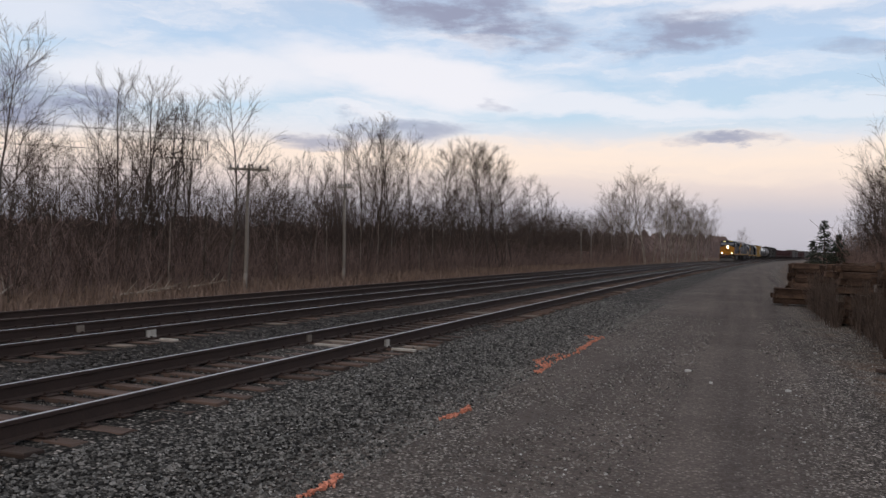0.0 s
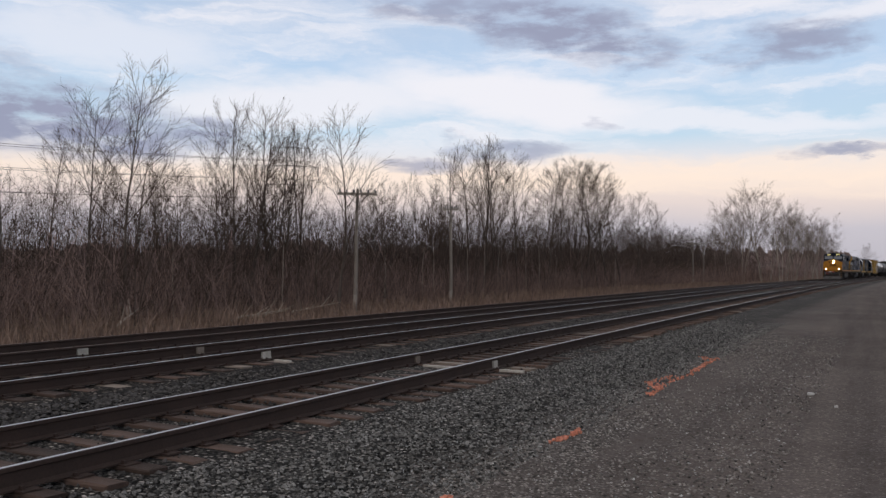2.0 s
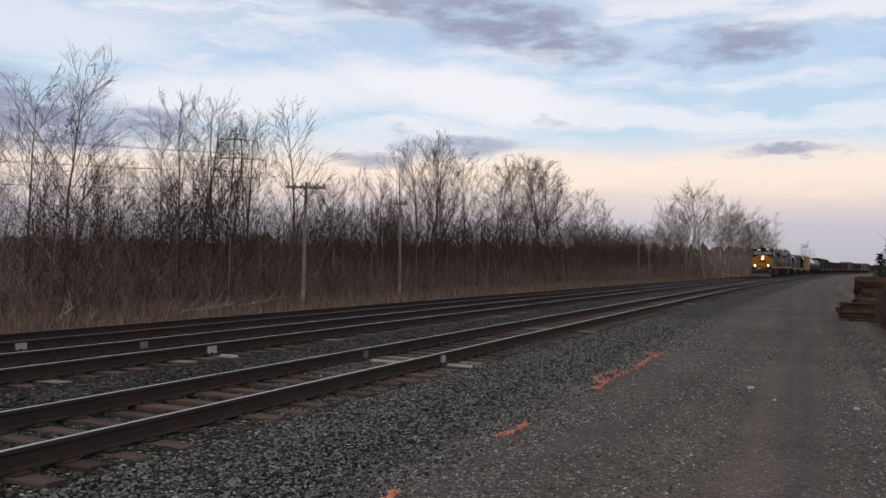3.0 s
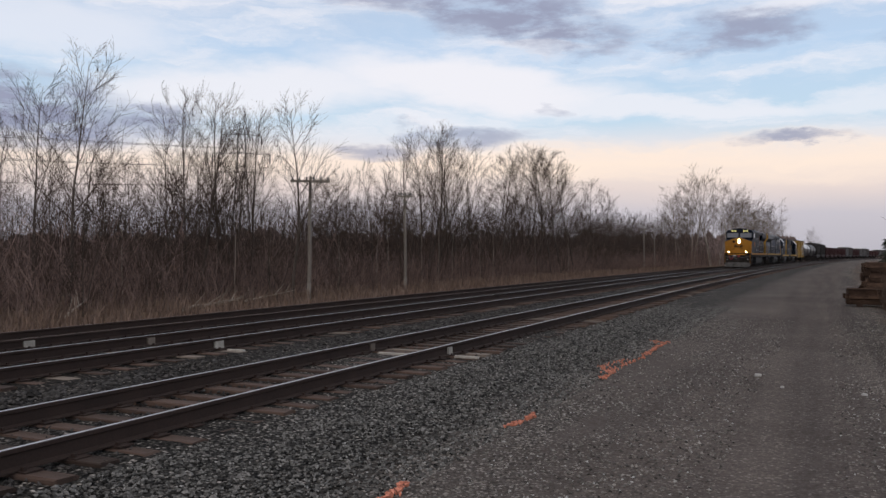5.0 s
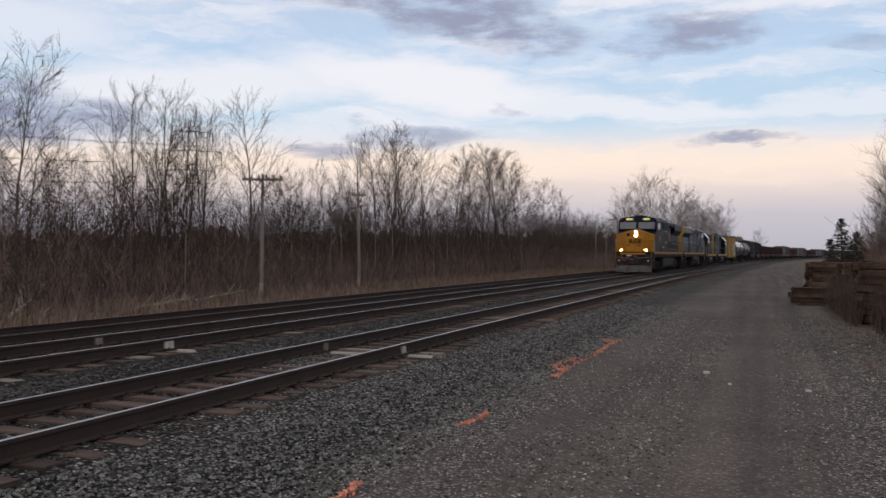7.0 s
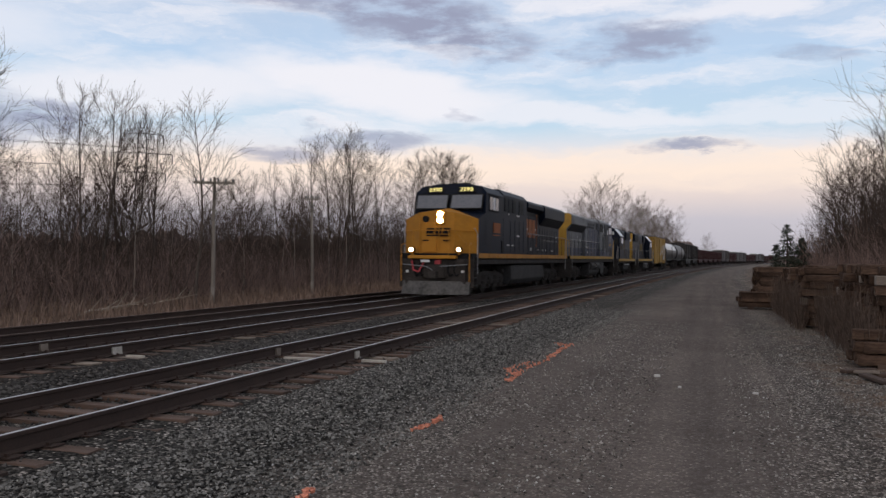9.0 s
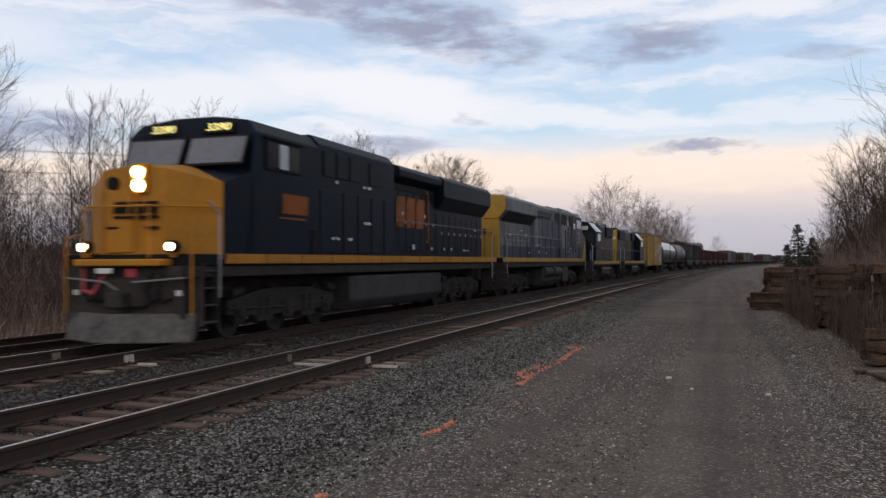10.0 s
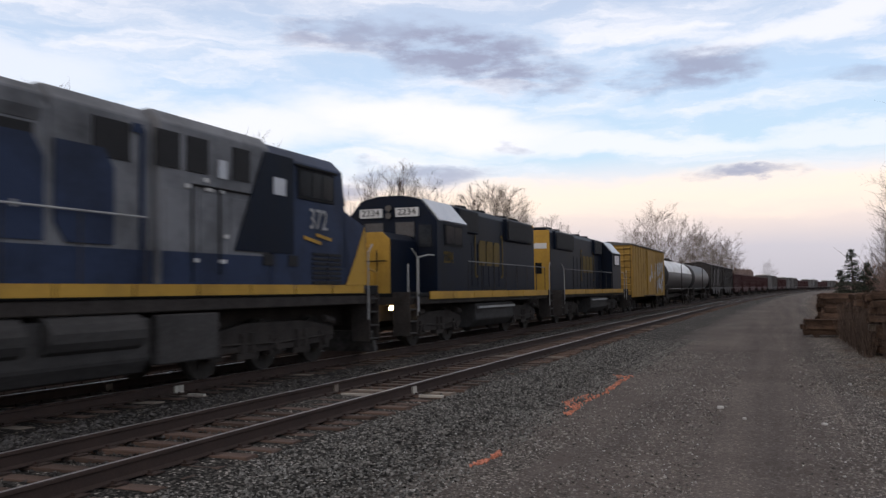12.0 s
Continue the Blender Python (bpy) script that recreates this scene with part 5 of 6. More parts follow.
def road_switcher(label, number, length=15.6):
    """A four-axle locomotive with a low narrow nose and a long hood."""
    t = thing("diesel_locomotive", label, "locomotive", "train")
    L = length
    part("underframe", Soup().box(-1.45, 1.45, -0.6, L + 0.6, 1.2, 1.42).box(-0.5, 0.5, -0.8, L + 0.8, 0.75, 1.25), M_UNDER, t, bevel=0.02)
    part("walkway", Soup().box(-1.5, 1.5, -0.6, L + 0.6, 1.42, 1.52), M_BLACK, t, bevel=0.01)
    for i in range(7):
        a = 0.9 + i * (L - 1.0) / 7
        for s in (-1, 1):
            part("sill_stripe", Soup().box(s * 1.51 - 0.012, s * 1.51 + 0.012, a, a + (L - 1.0) / 7 - 0.06, 1.34, 1.56), M_LEMON, t)
    outline = [(-0.85, 1.5), (0.85, 1.5), (0.85, 3.0), (0.62, 3.2), (-0.62, 3.2), (-0.85, 3.0)]
    part("nose", Soup().prism(outline, -0.3, 1.5), M_NAVY, t, "dark blue sides of the low nose", bevel=0.02)
    part("nose_front", Soup().prism(outline, -0.35, -0.302), M_LEMON, t, "dull yellow front of the low nose", bevel=0.012)
    part("nose_door", Soup().box(-0.35, 0.35, -0.385, -0.35, 1.65, 2.85), M_LEMON, t, bevel=0.012)
    for pts in ([(-0.5, -0.43, 1.7), (-0.5, -0.43, 2.7)], [(0.5, -0.43, 1.7), (0.5, -0.43, 2.7)], [(-0.8, -0.45, 2.4), (0.8, -0.45, 2.4)]):
        part("grab_rail", Soup().rod(pts, 0.018), M_BLACK, t)
    so = Soup().prism([(-1.5, 1.5), (1.5, 1.5), (1.5, 3.62), (0.95, 4.28), (0.4, 4.4), (-0.4, 4.4), (-0.95, 4.28), (-1.5, 3.62)], 1.5, 4.1)
    part("cab", so, M_NAVY, t, bevel=0.02)
    for s in (-1, 1):
        # a pale strip painted as the reflection along the dark roof's sloping edge
        part("cab_roof_panel", Soup().prism([(s * 0.97, 4.3), (s * 0.96, 4.27), (s * 1.5, 3.62), (s * 1.53, 3.65)], 1.7, 4.0), M_PALE_GREY, t, "sloping cab roof edge with its reflection in a pale colour")
        part("windscreen", Soup().box(*sorted((s * 0.2, s * 0.8)), 1.47, 1.5, 3.15, 3.6), M_GLASS, t)
        part("front_pane", Soup().box(*sorted((s * 0.95, s * 1.35)), 1.47, 1.5, 2.85, 3.5), M_GLASS, t)
        part("number_board", Soup().box(*sorted((s * 0.22, s * 0.95)), 1.42, 1.5, 3.76, 4.02), M_PALE_BOARD, t, "white number board")
        if number:
            lettering("digits", number, 0.26, M_BLACK, t, pose(s * 0.585, 1.412, 3.89, 90, 0, 0), wide=1.15)
            lettering("road_number", number, 0.5, M_DULL_LOGO, t, on_side(s * 1.51, 2.4, 2.55), "yellow road number on the cab side", wide=0.8)
        sx = s * 1.51
        part("window_frame", Soup().box(sx - 0.015, sx + 0.015, 2.1, 3.6, 2.9, 3.55), M_BLACK, t)
        for a, b in ((2.18, 2.82), (2.88, 3.52)):
            part("side_window", Soup().box(sx - 0.024, sx + 0.024, a, b, 2.97, 3.5), M_GLASS, t)
        handrail(t, s * 1.46, [4.2 + (L - 4.6) * i / 7 for i in range(8)], 2.5, 1.5, M_GREY)
        part("corner_rail", Soup().rod([(s * 1.46, 0.2, 1.0), (s * 1.46, 0.2, 2.5), (s * 1.42, 1.0, 2.6), (s * 1.42, 1.45, 2.6)], 0.02).rod([(s * 1.46, -0.5, 0.6), (s * 1.46, -0.5, 2.3)], 0.02), M_RAIL_WHITE, t)
        part("sill_edge", Soup().box(s * 1.42 - 0.03, s * 1.42 + 0.03, 5.3, 9.3, 0.98, 1.05), M_RAIL_WHITE, t)
        part("ditch_light", Soup().tube((s * 1.0, -0.5, 1.12), (s * 1.0, -0.62, 1.12), 0.06, 0.06, 12), M_LAMP if s > 0 and number else M_GLASS, t)
    part("headlight", Soup().tube((0, 1.4, 3.8), (0, 1.5, 3.8), 0.1, 0.1, 12).tube((0, 1.4, 4.02), (0, 1.5, 4.02), 0.1, 0.1, 12), M_GLASS, t)
    part("long_hood", Soup().prism(hood_section(0.9, 4.38, 0.2, 1.5), 4.1, L), M_NAVY, t, bevel=0.02)
    doors(t, 0.9, 4.3, L - 4.4, 9, 1.7, 3.2, M_NAVY, latches=False)
    part("air_intake", Soup().box(-1.02, 1.02, 4.6, 6.6, 3.5, 4.28), M_NAVY, t, bevel=0.03)
    part("radiator_housing", Soup().box(-1.0, 1.0, L - 4.2, L - 0.6, 3.45, 4.28), M_NAVY, t, bevel=0.03)
    for s in (-1, 1):
        part("grille", Soup().box(s * 1.03 - 0.012, s * 1.03 + 0.012, 4.7, 6.5, 3.57, 4.2), M_VENT, t)
        part("grille", Soup().box(s * 1.03 - 0.012, s * 1.03 + 0.012, L - 4.1, L - 0.7, 3.52, 4.2), M_VENT, t)
    for y in (L - 1.4, L - 2.9, 8.4, 6.4):
        part("roof_fan", Soup().tube((0, y, 4.36), (0, y, 4.5), 0.62, 0.6, 18), M_BLACK, t)
    part("hood_end", Soup().box(-0.88, 0.88, L, L + 0.06, 1.52, 4.3), M_LEMON, t, "dull yellow end of the long hood", bevel=0.02)
    part("end_board", Soup().box(-0.75, -0.15, L + 0.06, L + 0.09, 3.45, 3.7).box(0.15, 0.75, L + 0.06, L + 0.09, 3.45, 3.7), M_PALE_BOARD, t)
    part("end_fittings", Soup().box(-0.5, -0.2, L + 0.06, L + 0.08, 2.3, 2.8).box(-0.05, 0.25, L + 0.06, L + 0.08, 2.3, 2.8).rod([(0.5, L + 0.12, 1.6), (0.5, L + 0.12, 3.0)], 0.02), M_BLACK, t)
    logo(t, 0.925, 8.0, 2.88, 0.88, M_DULL_LOGO, False, "faded yellow emblem blocks on the hood side")
    part("fuel_tank", Soup().prism([(-1.1, 0.35), (1.1, 0.35), (1.35, 0.6), (1.35, 1.15), (-1.35, 1.15), (-1.35, 0.6)], 5.2, 9.4), M_TANK_GREY, t, bevel=0.03)
    truck(t, 2.6, 2, 2.7)
    truck(t, L - 2.6, 2, 2.7)
    stairs(t, -0.35, -1, M_UNDER), stairs(t, L + 0.35, 1, M_UNDER)
    coupler(t, -0.85, -1), coupler(t, L + 0.85, 1)
    return t


def freight_frame(t, L, z=1.05):
    part("underframe", Soup().box(-0.35, 0.35, 0.3, L - 0.3, 0.7, z + 0.1).box(-1.35, 1.35, 0.35, 0.6, 0.8, z + 0.1).box(-1.35, 1.35, L - 0.6, L - 0.35, 0.8, z + 0.1), M_UNDER, t)
    truck(t, 1.9, 2, 1.75, False, 0.46), truck(t, L - 1.9, 2, 1.75, False, 0.46)
    coupler(t, 0.2, -1), coupler(t, L - 0.2, 1)


def ladder(t, x, y, z0, z1, across=True, mat=None):
    so = Soup()
    for d in (-0.2, 0.2):
        so.tube((x + (d if across else 0), y + (0 if across else d), z0), (x + (d if across else 0), y + (0 if across else d), z1), 0.018, 0.018, 5)
    z = z0 + 0.15
    while z < z1:
        so.tube((x - (0.2 if across else 0), y - (0 if across else 0.2), z), (x + (0.2 if across else 0), y + (0 if across else 0.2), z), 0.014, 0.014, 5)
        z += 0.38
    part("ladder", so, mat or M_UNDER, t)


def box_car(label, mat, roof_mat, tagged_wall, L=16.2):
    t = thing("box_car", label, "freight car", "train")
    freight_frame(t, L)
    part("body", Soup().box(-1.45, 1.45, 0.55, L - 0.55, 1.0, 4.45), mat, t, bevel=0.02)
    part("roof", Soup().prism([(-1.52, 4.42), (1.52, 4.42), (1.52, 4.5), (0, 4.68), (-1.52, 4.5)], 0.45, L - 0.45), roof_mat, t)
    for i in range(15):
        a = 0.9 + i * (L - 1.8) / 14
        if abs(a - L / 2) > 1.7:
            for s in (-1, 1):
                part("side_post", Soup().box(s * 1.455 - 0.018, s * 1.455 + 0.018, a - 0.05, a + 0.05, 1.0, 4.4), mat, t)
    for s in (-1, 1):
        part("sliding_door", Soup().box(s * 1.49 - 0.04, s * 1.49 + 0.04, L / 2 - 1.6, L / 2 + 1.6, 1.1, 4.3), mat, t, bevel=0.01)
        part("door_rail", Soup().box(s * 1.52 - 0.03, s * 1.52 + 0.03, L / 2 - 3.2, L / 2 + 1.7, 1.02, 1.1), M_UNDER, t)
    for e in (0.55, L - 0.55):
        for k in range(8):
            part("end_rib", Soup().tube((-1.3, e, 1.4 + k * 0.4), (1.3, e, 1.4 + k * 0.4), 0.08, 0.08, 8), mat, t)
        ladder(t, 1.15, e + (-0.12 if e < 1 else 0.12), 1.0, 4.3, True, M_BLACK)
    if tagged_wall:
        so = Soup()
        rnd = random.Random(5)
        for i in range(26):
            a, z = rnd.uniform(7.0, 14.0), rnd.uniform(1.2, 2.9)
            w, h = rnd.uniform(0.15, 0.6), rnd.uniform(0.3, 1.0)
            so.prism([(a, z), (a + w, z + rnd.uniform(-0.1, 0.1)), (a + w * 1.1, z + h), (a + w * 0.4, z + h * 1.15), (a - 0.1, z + h * 0.8)], 1.505 + i * 0.0012, 1.508 + i * 0.0012, "x")
        tagged(part("graffiti", so, M_GRAFFITI, t, "white and black spray-painted shapes"), kind="stuff")
    return t


def tank_car(label, top_mat, L=16.0):
    t = thing("tank_car", label, "freight car", "train")
    freight_frame(t, L, 0.95)
    n, so = 28, Soup()
    r, zc = 1.48, 2.62
    ring = [(r * math.cos(6.28319 * i / n), zc + r * math.sin(6.28319 * i / n)) for i in range(n)]
    so.v = [(x, 1.0, z) for x, z in ring] + [(x, L - 1.0, z) for x, z in ring]
    for i in range(n):
        so.f.append((i, i + n, (i + 1) % n + n, (i + 1) % n))
        # the upper half of the ring takes top_mat, the lower stays black
        so.mi.append(1 if 0.02 * n < i + 0.5 < 0.48 * n else 0)
    so.dome((0, 1.0, zc), r, -0.55, n)
    so.dome((0, L - 1.0, zc), r, 0.55, n)
    part("tank", so, [M_TANK_BLACK, top_mat], t, smooth=True)
    part("manway", Soup().tube((0, L / 2, 3.95), (0, L / 2, 4.35), 0.5, 0.5, 14).box(-0.8, 0.8, L / 2 - 1.2, L / 2 + 1.2, 4.08, 4.13), M_UNDER, t)
    so = Soup()
    for s in (-0.8, 0.8):
        so.rod([(s, L / 2 - 1.2, 4.1), (s, L / 2 - 1.2, 4.8), (s, L / 2 + 1.2, 4.8), (s, L / 2 + 1.2, 4.1)], 0.02, 5)
    part("platform_rail", so, M_UNDER, t)
    ladder(t, 1.5, L / 2, 0.9, 4.1, False)
    so = Soup()
    for s in (-1.5, 1.5):
        so.rod([(s, 0.8, 1.5), (s, L - 0.8, 1.5)], 0.02, 5)
    part("side_rail", so, M_RAIL_WHITE, t)
    part("cradle", Soup().box(-1.2, 1.2, 1.6, 2.3, 0.95, 1.5), M_UNDER, t)
    part("cradle", Soup().box(-1.2, 1.2, L - 2.3, L - 1.6, 0.95, 1.5), M_UNDER, t)
    return t


def hopper_car(label, mat, panel_mat, covered=True, L=16.0):
    t = thing("hopper_car", label, "freight car", "train")
    freight_frame(t, L)
    top = 4.35 if covered else 3.7
    so = Soup().prism([(0.5, top), (0.5, 2.5), (2.6, 1.5), (4.2, 0.75), (5.2, 0.75), (6.4, 1.5), (7.4, 0.75), (8.6, 0.75), (9.6, 1.5), (10.8, 0.75), (11.8, 0.75), (13.4, 1.5), (L - 0.5, 2.5), (L - 0.5, top)], -1.42, 1.42, "x")
    part("body", so, mat, t)
    for i in range(9):
        a = 0.7 + i * (L - 1.4) / 8
        for s in (-1, 1):
            part("side_post", Soup().box(s * 1.46 - 0.06, s * 1.46 + 0.06, a - 0.06, a + 0.06, 1.55, top), mat, t)
    for i in range(8):
        if panel_mat and i in (2, 4, 5):
            a = 0.7 + i * (L - 1.4) / 8
            part("side_panel", Soup().box(1.425, 1.45, a + 0.1, a + (L - 1.4) / 8 - 0.1, 1.9, top - 0.4), panel_mat, t)
    for s in (-1, 1):
        part("side_sill", Soup().box(s * 1.46 - 0.05, s * 1.46 + 0.05, 0.4, L - 0.4, 1.4, 1.62), mat, t)
    if covered:
        part("roof", Soup().prism([(-1.5, top), (1.5, top), (0.9, top + 0.25), (-0.9, top + 0.25)], 0.45, L - 0.45), mat, t)
        part("running_board", Soup().box(-0.5, 0.5, 0.4, L - 0.4, top + 0.27, top + 0.32), M_UNDER, t)
        for i in range(5):
            part("hatch", Soup().box(-0.35, 0.35, 1.6 + i * 2.8, 3.0 + i * 2.8, top + 0.32, top + 0.42), mat, t, bevel=0.03)
    else:
        part("top_rim", Soup().box(-1.52, -1.38, 0.45, L - 0.45, top - 0.05, top + 0.1).box(1.38, 1.52, 0.45, L - 0.45, top - 0.05, top + 0.1), mat, t)
    part("end_frame", Soup().rod([(-1.3, 0.5, 1.1), (-1.3, 0.5, 2.6)], 0.05).rod([(1.3, 0.5, 1.1), (1.3, 0.5, 2.6)], 0.05), mat, t)
    return t


TRAIN = []


def make_train():
    def hook(ob, start, length, turned=False):
        """start: how far the near end of the car follows the leading nose."""
        TRAIN.append((ob, start + (length if turned else 0.0), turned))

    lead = wide_cab_loco("dark blue diesel locomotive with a yellow nose and lit headlights", M_NAVY, M_NAVY, M_YELLOW, None, M_YELLOW, M_NAVY, M_YELLOW,
                         "3390", True, (11.4, 3.1, 0.95, M_ORANGE_LOGO), True)
    hook(lead, 0.0, 20.0)
    second = wide_cab_loco("grey and blue diesel locomotive with yellow ends, cab trailing", M_GREY, M_BLUE, M_LEMON, M_BLUE, M_LEMON, M_GREY, M_LEMON,
                           "372", False, (10.3, 3.05, 1.45, M_BLUE), False)
    hook(second, 22.25, 20.0, True)
    hook(road_switcher("dark blue four-axle locomotive with a low yellow nose", "2234", 14.1), 45.2, 14.1)
    hook(road_switcher("dark blue four-axle locomotive running long hood first", ""), 62.05, 15.6, True)
    at = 80.0
    cars = [box_car("faded yellow box car with graffiti on its side", M_BOX, M_CAR_GREY, True),
            tank_car("tank car, black below and white on its upper half", M_TANK_WHITE, 19.0), tank_car("grimy black tank car", M_TANK_BLACK),
            hopper_car("dark covered hopper car with pale grey panels", M_CAR_DARK, M_CAR_GREY), hopper_car("dark brown covered hopper car", M_CAR_DARK, None),
            hopper_car("maroon open hopper car with ribbed sides", M_MAROON, None, False)]
    maroon = cars[-1]
    cars += [copy_thing(maroon, Matrix()) for _ in range(4)]
    white = box_car("weathered pale grey box car", M_CAR_GREY, M_TANK_WHITE, False)
    cars.append(white)
    grey = hopper_car("weathered grey covered hopper car", M_CAR_GREY, None)
    cars.append(grey)
    for i in range(22):
        cars.append(copy_thing((maroon, grey, white, maroon)[(i * 7 + i // 3) % 4], Matrix()))
    for car in cars:
        hook(car, at, 16.2)
        at += 19.4 if car is cars[1] else 16.6


make_train()


# ---- poles, pylon and wires ----
def utility_pole(label, x, y, height, arm, lean=0.0, group="pole line"):
    z0 = ground_height(x - bend(y)) - 0.1
    t = thing("utility_pole", label, "utility pole", group, at=pose(x, y, z0, 0, lean, 0))
    so = Soup()
    for i in range(6):
        a, b = height * i / 6, height * (i + 1) / 6
        so.tube((0.02 * math.sin(i), 0, a), (0.02 * math.sin(i + 1), 0, b), 0.105 - 0.035 * i / 6, 0.105 - 0.035 * (i + 1) / 6, 10, i in (0, 5))
    part("pole", so, M_POLE, t, smooth=True)
    if arm:
        for k, z in enumerate((height - 0.25,)):
            a = part("crossarm", Soup().box(-arm / 2, arm / 2, -0.16, -0.06, z - 0.06, z + 0.06), M_POLE, t, bevel=0.01, at=pose(0, 0, 0, 0, 0, 22))
            for i in range(6):
                px = -arm / 2 + 0.1 + i * (arm - 0.2) / 5
                part("insulator", Soup().tube((px, -0.11, z + 0.06), (px, -0.11, z + 0.2), 0.05, 0.035, 8), M_STEEL, a)
            part("brace", Soup().tube((-arm * 0.3, -0.13, z), (0, -0.13, z - 0.5), 0.02, 0.02, 5).tube((arm * 0.3, -0.13, z), (0, -0.13, z - 0.5), 0.02, 0.02, 5), M_STEEL, a)
    return t


utility_pole("weathered wooden line pole with a crossarm at the wood's edge", -22.3, 35.0, 6.1, 1.9, 0.8)
utility_pole("weathered wooden line pole among the trees", -22.7, 46.2, 6.1, 0.9, -0.4)
utility_pole("distant wooden line pole with a short crossarm", -24.2, 129.6, 6.4, 2.0)
utility_pole("distant bare wooden pole", -25.0, 143.0, 6.2, 0.0)


def lattice_pylon(x, y, height, turn):
    t = thing("transmission_tower", "tall steel lattice transmission tower behind the trees", "pylon", at=pose(x, y, -0.6, 0, 0, turn))
    legs = Soup()
    w0, w1 = 1.9, 0.65
    half = lambda z: w0 + (w1 - w0) * min(1.0, z / (height * 0.72))
    zs = [height * i / 9 for i in range(10)]
    for sx in (-1, 1):
        for sy in (-1, 1):
            for a, b in zip(zs, zs[1:]):
                top = 0.25 if b >= height - 0.1 else 1.0
                legs.tube((sx * half(a), sy * half(a), a), (sx * half(b) * top, sy * half(b) * top, b), 0.09, 0.09, 4)
    part("frame", legs, M_STEEL, t)
    lace = Soup()
    for a, b in zip(zs, zs[1:]):
        ha, hb = half(a), half(b)
        for s in (-1, 1):
            lace.tube((-ha, s * ha, a), (hb, s * hb, b), 0.045, 0.045, 4).tube((ha, s * ha, a), (-hb, s * hb, b), 0.045, 0.045, 4)
            lace.tube((s * ha, -ha, a), (s * hb, hb, b), 0.045, 0.045, 4)
    part("lacing", lace, M_STEEL, t)
    for z, reach in ((height * 0.92, 3.2), (height * 0.79, 4.6), (height * 0.66, 3.6)):
        so = Soup()
        for s in (-1, 1):
            so.rod([(0, 0.5, z), (s * reach, 0, z - 0.2)], 0.06, 4).rod([(0, -0.5, z), (s * reach, 0, z - 0.2)], 0.06, 4).rod([(0, 0, z + 0.9), (s * reach, 0, z - 0.2)], 0.05, 4)
        arm = part("crossarm", so, M_STEEL, t)
        for s in (-1, 1):
            part("insulator_string", Soup().tube((s * reach, 0, z - 0.2), (s * reach, 0, z - 1.7), 0.1, 0.1, 6), M_STEEL, arm)
    return t


PYLON = (-87.5, 116.8, 23.8)
lattice_pylon(*PYLON, 35)


def overhead_wires():
    t = thing("power_lines", "thin sagging power lines from the lattice tower", "power lines")
    c, s = math.cos(radians(35)), math.sin(radians(35))
    for z, reach in ((21.2, 3.2), (18.2, 4.6), (15.2, 3.6)):
        for k in (-1, 1):
            px, py = PYLON[0] + k * reach * c, PYLON[1] + k * reach * s
            pts = []
            for i in range(15):
                w = i / 14
                pts.append((px - 60 * w, py - 240 * w, z - 2.3 + 4.5 * w - 22 * w * (1 - w)))
            part("wire", Soup().rod(pts, 0.035, 4), M_WIRE, t)


overhead_wires()


# ---- stacks of old ties beside the road ----
def tie_stack(label, x0, y0, columns, layers, seed, bindings=False):
    rnd = random.Random(seed)
    t = thing("tie_stack", label, "tie stack", "stacks of old ties", at=pose(x0, y0, ground_height(x0) + 0.0, 0, 0, rnd.uniform(-2, 2)))
    meshes = []
    for k in range(4):
        r = random.Random(seed * 7 + k)
        me = Soup().box(-1.29, 1.29, -0.112, 0.112, 0, 0.178).mesh("tie", M_OLD_TIE, bevel=0.014)
        for v in me.vertices:
            v.co += Vector((r.uniform(-0.04, 0.04), r.uniform(-0.008, 0.008), r.uniform(-0.006, 0.006)))
        meshes.append(me)
    pale = Soup().box(-1.29, 1.29, -0.112, 0.112, 0, 0.178).mesh("tie", M_PALE_TIE, bevel=0.014)
    for k in (0.4, 2.1):
        part("bearer", Soup().box(k - 0.1, k + 0.1, -0.1, columns * 0.24 - 0.1, -0.1, 0.1), M_TIE, t)
    for j in range(layers):
        skip = rnd.randint(0, 2) if j == layers - 1 else 0
        z = 0.1 + j * 0.183 + (0.07 if bindings and j >= layers // 2 else 0)
        for i in range(skip, columns):
            if j == layers - 1 and rnd.random() < 0.15:
                continue
            ob = new("tie", pale if rnd.random() < 0.025 else rnd.choice(meshes))
            ob.parent = t
            ob.matrix_basis = pose(1.3 + rnd.gauss(0, 0.09), i * 0.236 + rnd.gauss(0, 0.01), z + rnd.uniform(-0.012, 0.012), 0, rnd.gauss(0, 0.4), rnd.gauss(0, 0.9) + (180 if rnd.random() < 0.5 else 0))
    if bindings:
        for k in (0.5, 2.2):
            part("spacer", Soup().box(k - 0.08, k + 0.08, -0.15, columns * 0.236 - 0.1, 0.1 + (layers // 2) * 0.183 + 0.002, 0.1 + (layers // 2) * 0.183 + 0.066), M_PALE_TIE, t)
    return t


tie_stack("high stack of weathered brown railway ties beside the gravel road", 2.8, 17.6, 26, 9, 1)
tie_stack("high stack of old ties with pale spacers between two lifts", 2.35, 25.1, 14, 8, 2, bindings=True)
tie_stack("high stack of weathered railway ties", 2.3, 29.3, 20, 8, 3)
tie_stack("low stack of dark reddish railway ties on the gravel", 0.85, 34.45, 4, 3, 4)
tie_stack("stack of old railway ties behind a lower one", 1.55, 36.2, 12, 8, 5)
tie_stack("low broken stack of old ties at the road's edge", 2.3, 16.2, 4, 3, 6)
tie_stack("high stack of old railway ties farther along the road", 4.3, 41.0, 26, 8, 7)


